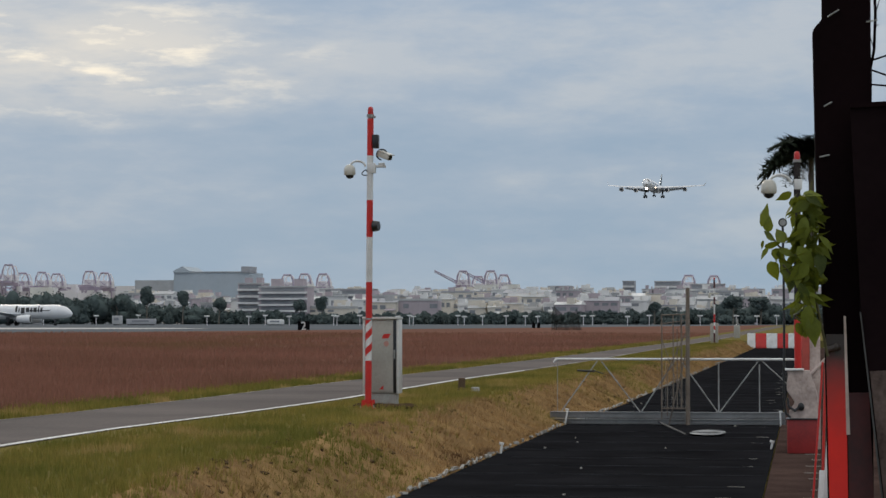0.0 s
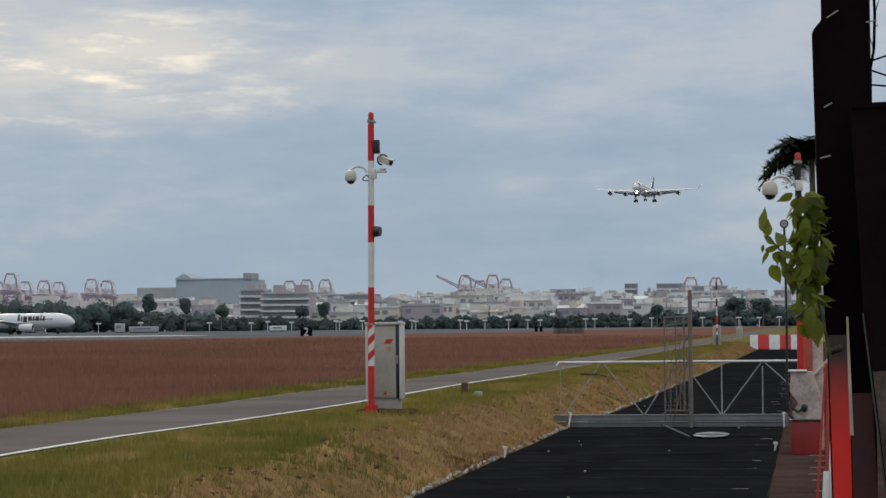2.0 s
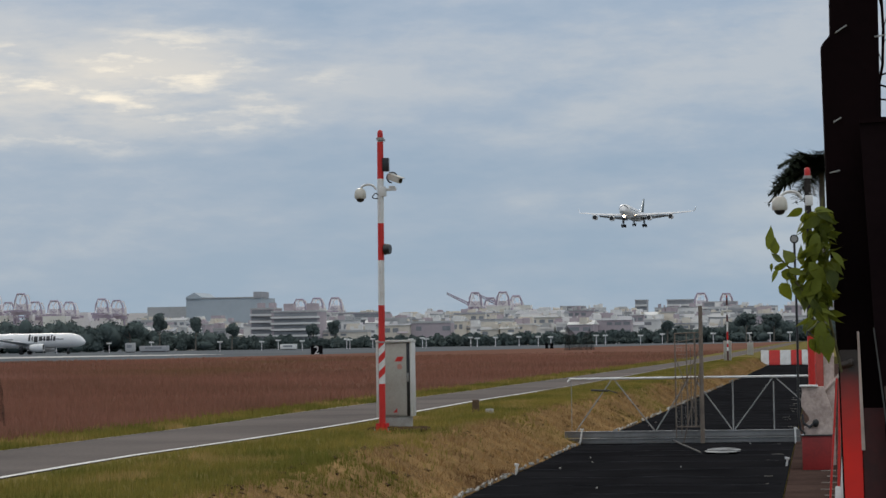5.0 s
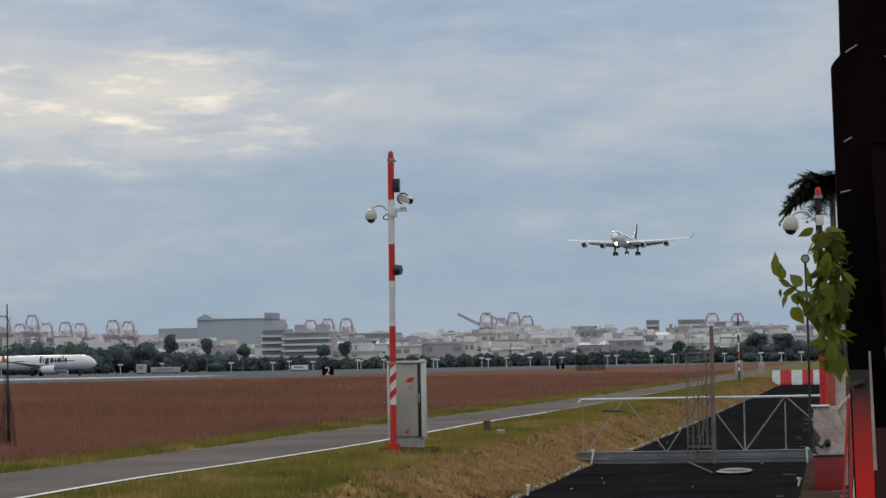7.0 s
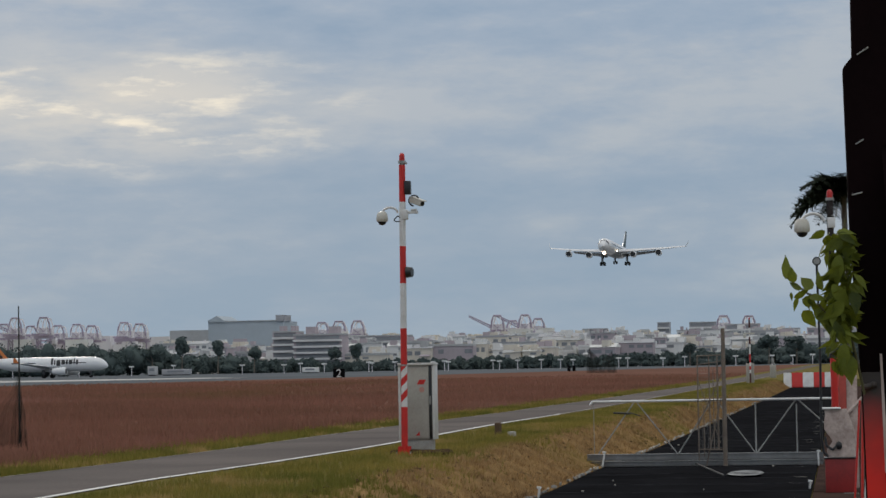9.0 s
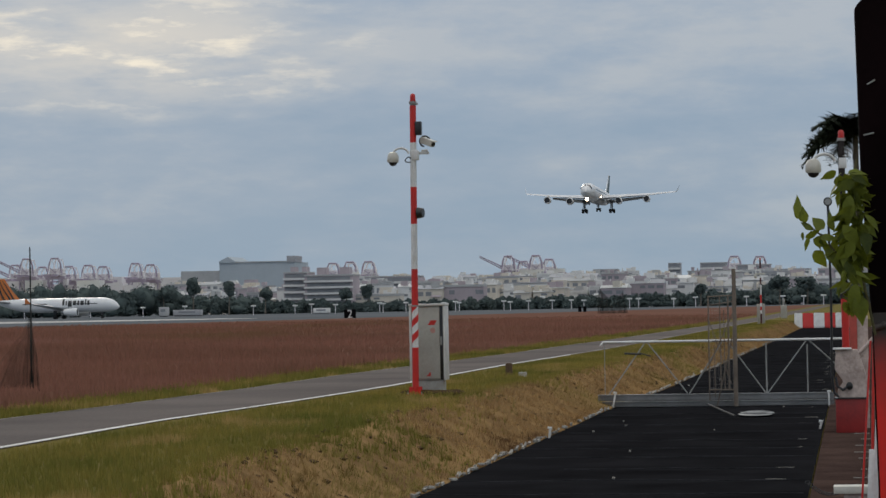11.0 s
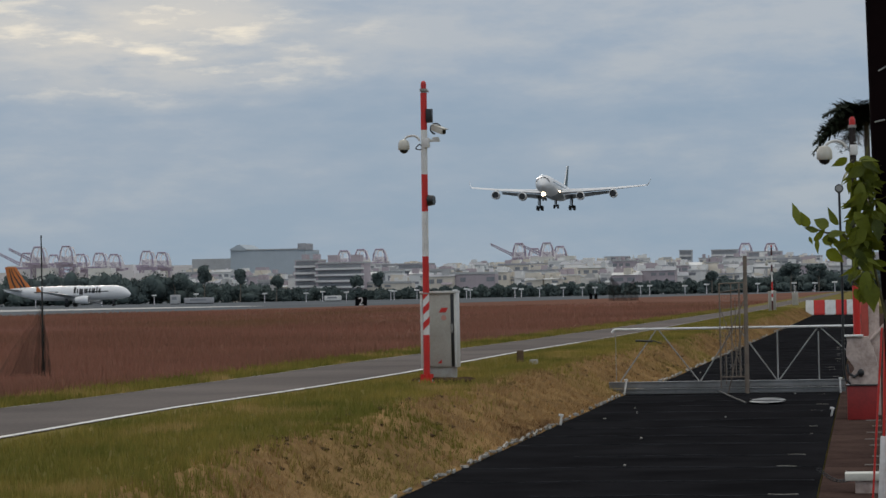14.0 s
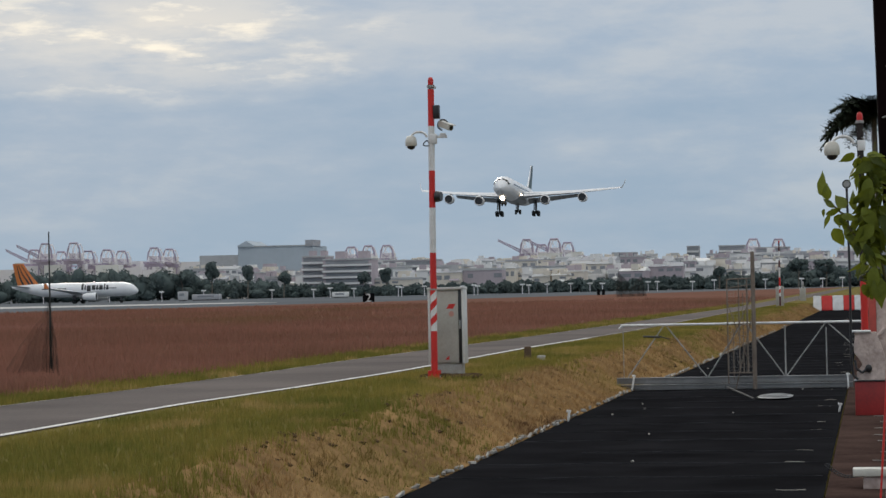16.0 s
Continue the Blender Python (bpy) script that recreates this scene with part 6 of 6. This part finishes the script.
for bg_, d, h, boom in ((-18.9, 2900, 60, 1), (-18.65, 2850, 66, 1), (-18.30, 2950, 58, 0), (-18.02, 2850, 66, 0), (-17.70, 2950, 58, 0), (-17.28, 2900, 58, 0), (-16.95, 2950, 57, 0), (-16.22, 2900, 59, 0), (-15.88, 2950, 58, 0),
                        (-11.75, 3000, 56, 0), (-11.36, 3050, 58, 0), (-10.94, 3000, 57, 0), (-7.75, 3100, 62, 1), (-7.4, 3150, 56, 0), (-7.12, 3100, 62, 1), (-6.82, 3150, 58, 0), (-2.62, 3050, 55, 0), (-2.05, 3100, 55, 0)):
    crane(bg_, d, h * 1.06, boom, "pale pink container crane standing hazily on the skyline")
# pale container stacks at the foot of the cranes
for b0, b1, d, h in ((-19.5, -15.4, 2850, 41), (-19.2, -15.6, 2990, 50), (-12.1, -10.2, 2900, 43), (-8.2, -6.2, 3000, 46), (-3.0, -1.5, 3000, 44)):
    k, n = b0, 0
    while k < b1:
        x, y = at(k, d + rnd.uniform(-20, 20))
        w = rnd.uniform(14, 34)
        st = thing("container_stack", pose(x, y, 0), "pale stacked containers and sheds below the cranes", "containers", "container stacks")
        b = B()
        box(b, -w / 2, w / 2, 0, 20, 0, h * rnd.uniform(0.75, 1.0))
        part("body", b, rnd.choice((M_CRANE_W, M_CRANE_W, M_BLDG[0])), st, "", False)
        b = B()
        box(b, -w / 2 + 1, w / 2 - 1, -0.3, 0.1, h * 0.2, h * 0.45)
        part("panel", b, M_BLDG[2], st, "", False)
        k += math.degrees(w / d) * rnd.uniform(1.0, 1.4)

# ================= palm behind the pole =================
palm = thing("palm_tree", pose(0.15, 100, STRIP_Z + 0.25), "dark feathery palm tree behind the camera pole", "palm")
b = B()
pts = [(0, 0, 0), (0.05, 0, 3), (0.12, 0, 6), (0.1, 0, 8.6)]
for i, (p, q) in enumerate(zip(pts, pts[1:])):
    tube(b, p, q, 0.16 - 0.02 * i, 0.14 - 0.02 * i, 10)
part("trunk", b, M_BARK, palm)
rnd = random.Random(9)
for i in range(66):
    a = i * 2.4 + rnd.uniform(-0.2, 0.2)
    lift = rnd.uniform(-0.1, 1.5)
    ln = rnd.uniform(1.2, 2.3)
    b = B()
    d = Vector((math.cos(a), math.sin(a), 0))
    spine = []
    for k in np.linspace(0, 1, 9):
        spine.append(Vector((0.1, 0, 8.6)) + d * ln * k * (math.cos(lift * (1 - 0.3 * k))) + Vector((0, 0, ln * (math.sin(lift) * k - 0.75 * k * k))))
    path_tube(b, spine[:8], 0.015, 4)
    side = d.cross(Vector((0, 0, 1))).normalized()
    for j in range(52):
        k = 0.08 + 0.92 * j / 52
        q = k * 8
        p = spine[int(q)].lerp(spine[min(8, int(q) + 1)], q - int(q))
        for s in (-1, 1):
            l2 = 0.85 * math.sin(math.pi * (0.12 + 0.8 * k)) * rnd.uniform(0.7, 1.15)
            tip = p + side * s * l2 * 0.75 + d * l2 * rnd.uniform(0.2, 0.6) + Vector((0, 0, l2 * rnd.uniform(-0.6, 0.35)))
            w = d * 0.06
            b.faces.new([b.verts.new(v) for v in (p - w, p + w, tip)])
    part("frond", b, M_PALM, palm, "dark feathery frond")


# ================= grass =================
def tufts(name, pts, hmin, hmax, width, blades, material, label, seed, lean=0.5):
    """Bent single-triangle blades in tufts at pts (x, y, z, scale)."""
    rg = np.random.default_rng(seed)
    pts = np.asarray(pts)
    n = len(pts) * blades
    base = np.repeat(pts[:, :3], blades, 0) + np.c_[rg.normal(0, width * 2.2, (n, 2)), np.zeros(n)]
    sc = np.repeat(pts[:, 3], blades)
    h = rg.uniform(hmin, hmax, n) * sc
    ang = rg.uniform(0, 2 * np.pi, n)
    w = width * rg.uniform(0.5, 1.2, n) * sc
    side = np.c_[np.cos(ang), np.sin(ang), np.zeros(n)] * w[:, None]
    la = rg.uniform(0, 2 * np.pi, n)
    tip = base + np.c_[np.cos(la) * h * lean * rg.uniform(0, 1, n), np.sin(la) * h * lean * rg.uniform(0, 1, n), h]
    low = np.array([0, 0, 0.02])
    v = np.empty((n * 3, 3))
    v[0::3], v[1::3], v[2::3] = base - side - low, base + side - low, tip
    me = bpy.data.meshes.new(name)
    me.vertices.add(n * 3)
    me.vertices.foreach_set("co", v.astype(np.float32).ravel())
    me.loops.add(n * 3)
    me.loops.foreach_set("vertex_index", np.arange(n * 3, dtype=np.int32))
    me.polygons.add(n)
    me.polygons.foreach_set("loop_start", np.arange(0, n * 3, 3, dtype=np.int32))
    me.update(calc_edges=True)
    me.materials.append(material)
    return tagged(new(name, me), label, "grass", kind="stuff")


rg = np.random.default_rng(8)


def scatter(count, y0, y1, power, left, right):
    """Denser near the camera."""
    u = rg.uniform(0, 1, count)
    y = y0 + (y1 - y0) * u ** power
    k = rg.uniform(0, 1, count)
    return [(left(v) + (right(v) - left(v)) * q, v) for v, q in zip(y, k)]


green, dry = [], []
for x, y in scatter(60000, 19, 205, 1.7, lambda v: road_near(v) + 0.16, lambda v: strip_l(v) - 0.05):
    bt = bank_top(y)
    k = (x - bt) / (strip_l(y) - bt)
    patch = noise.noise((x * 0.35, y * 0.16, 4)) + 0.5 * noise.noise((x * 1.1, y * 0.6, 9))
    z = ground_z(x, y) + (0.02 if k > 0 else 0)
    s = (0.75 + 0.5 * rg.random()) * min(1.0, 0.3 + (x - road_near(y)) * 0.9)
    dryness = k * 1.25 + patch * 0.9 + 0.45 - 0.35 * (y < 42) + 0.25 * (x < road_near(y) + 0.8)
    if dryness + rg.normal(0, 0.25) > 0.62:
        dry.append((x, y, z, s * (0.9 if k > 0 else 0.8)))
    else:
        green.append((x, y, z, s))
tufts("green_grass", green, 0.05, 0.13, 0.007, 5, M_GRASS_BLADE, "short green verge grass with dry patches", 1)
tufts("dry_grass", dry, 0.05, 0.14, 0.008, 5, M_DRY_BLADE, "trampled straw-coloured dry grass on the bank", 2, 1.2)
verge_pts = [(x, y, 0.0, 0.7 + 0.6 * rg.random()) for x, y in scatter(16000, 36, 200, 1.7, lambda v: road_far(v) - 2.0, lambda v: road_far(v) - 0.02)]
tufts("verge_grass", verge_pts, 0.05, 0.14, 0.012, 4, M_GRASS_BLADE, "yellow-green grass verge beyond the patrol road", 3)
brown = []
for x, y in scatter(70000, 36, 300, 1.9, lambda v: -min(0.36 * v + 4, 100), lambda v: road_far(v) - 1.35):
    s = 0.7 + 0.7 * rg.random() + 0.5 * noise.noise((x * 0.08, y * 0.05, 2))
    brown.append((x, y, 0.0, s * (1 + y / 700)))
tufts("brown_grass", brown, 0.08, 0.24, 0.016, 5, M_BROWN_BLADE, "tall red-brown seeding grass beside the runway", 4)

# dark clods and gouges on the bank
vs, fs = [], []
for x, y in scatter(240, 26, 110, 1.6, lambda v: bank_top(v) - 0.3, lambda v: strip_l(v) - 0.1):
    z, s = ground_z(x, y) + 0.035, rg.uniform(0.015, 0.045)
    sx, sy, sz = s * rg.uniform(0.8, 2.4), s * rg.uniform(0.8, 1.6), s * rg.uniform(0.5, 0.9)
    i = len(vs)
    vs += [(x + sx, y, z), (x - sx, y + sy * 0.3, z), (x, y + sy, z), (x + sx * 0.2, y - sy, z), (x + sx * 0.1, y, z + sz), (x, y, z - 0.06)]
    fs += [(i + a, i + b_, i + 4) for a, b_ in ((0, 2), (2, 1), (1, 3), (3, 0))] + [(i + b_, i + a, i + 5) for a, b_ in ((0, 2), (2, 1), (1, 3), (3, 0))]
tagged(raw("bank_clods", vs, fs, M_SOIL), "dark earth clods scattered over the dry bank", "soil", kind="stuff")


# ================= movement =================
def motions():
    rows = []
    for t, x, y, z in ((0, -90.4, 1515.0, 79.9), (2, -90.1, 1414.6, 74.2), (4, -90.6, 1314.2, 66.7), (6, -91.7, 1213.8, 58.7), (8, -93.3, 1113.4, 51.0), (10, -95.1, 1013.0, 44.3), (12, -96.9, 912.6, 38.4), (14, -98.5, 812.2, 33.0), (16, -99.6, 711.8, 27.2)):
        crab = float(np.interp(t, [0, 4, 6, 8, 10, 12, 14, 16], [-5.5, -5.8, -5.3, -4.7, -3.5, -2.0, -0.9, -0.4]))
        rows.append((t, pose(x, y, z, -2.2, 0.6, crab)))
    walk(landing, rows)
    sway = ((0, 0), (0.5, -3), (1, -4), (1.5, 1), (2, 3), (2.5, 6), (3, 6), (3.5, 6), (4, 4), (5.2, 7), (6.5, 8), (7, 13), (7.5, 12), (8, 25), (8.5, 17), (9, 14), (9.5, 21), (10, 20),
            (11.2, 13), (12.5, 16), (13, 19), (13.5, 23), (14, 32), (14.5, 19), (15, 14), (15.5, 10), (16, 7))
    walk(sprig, [(t, pose(-0.0007 * a, 6.93, 1.87 - 0.0004 * a, 0, -a, 0)) for t, a in sway])


motions()
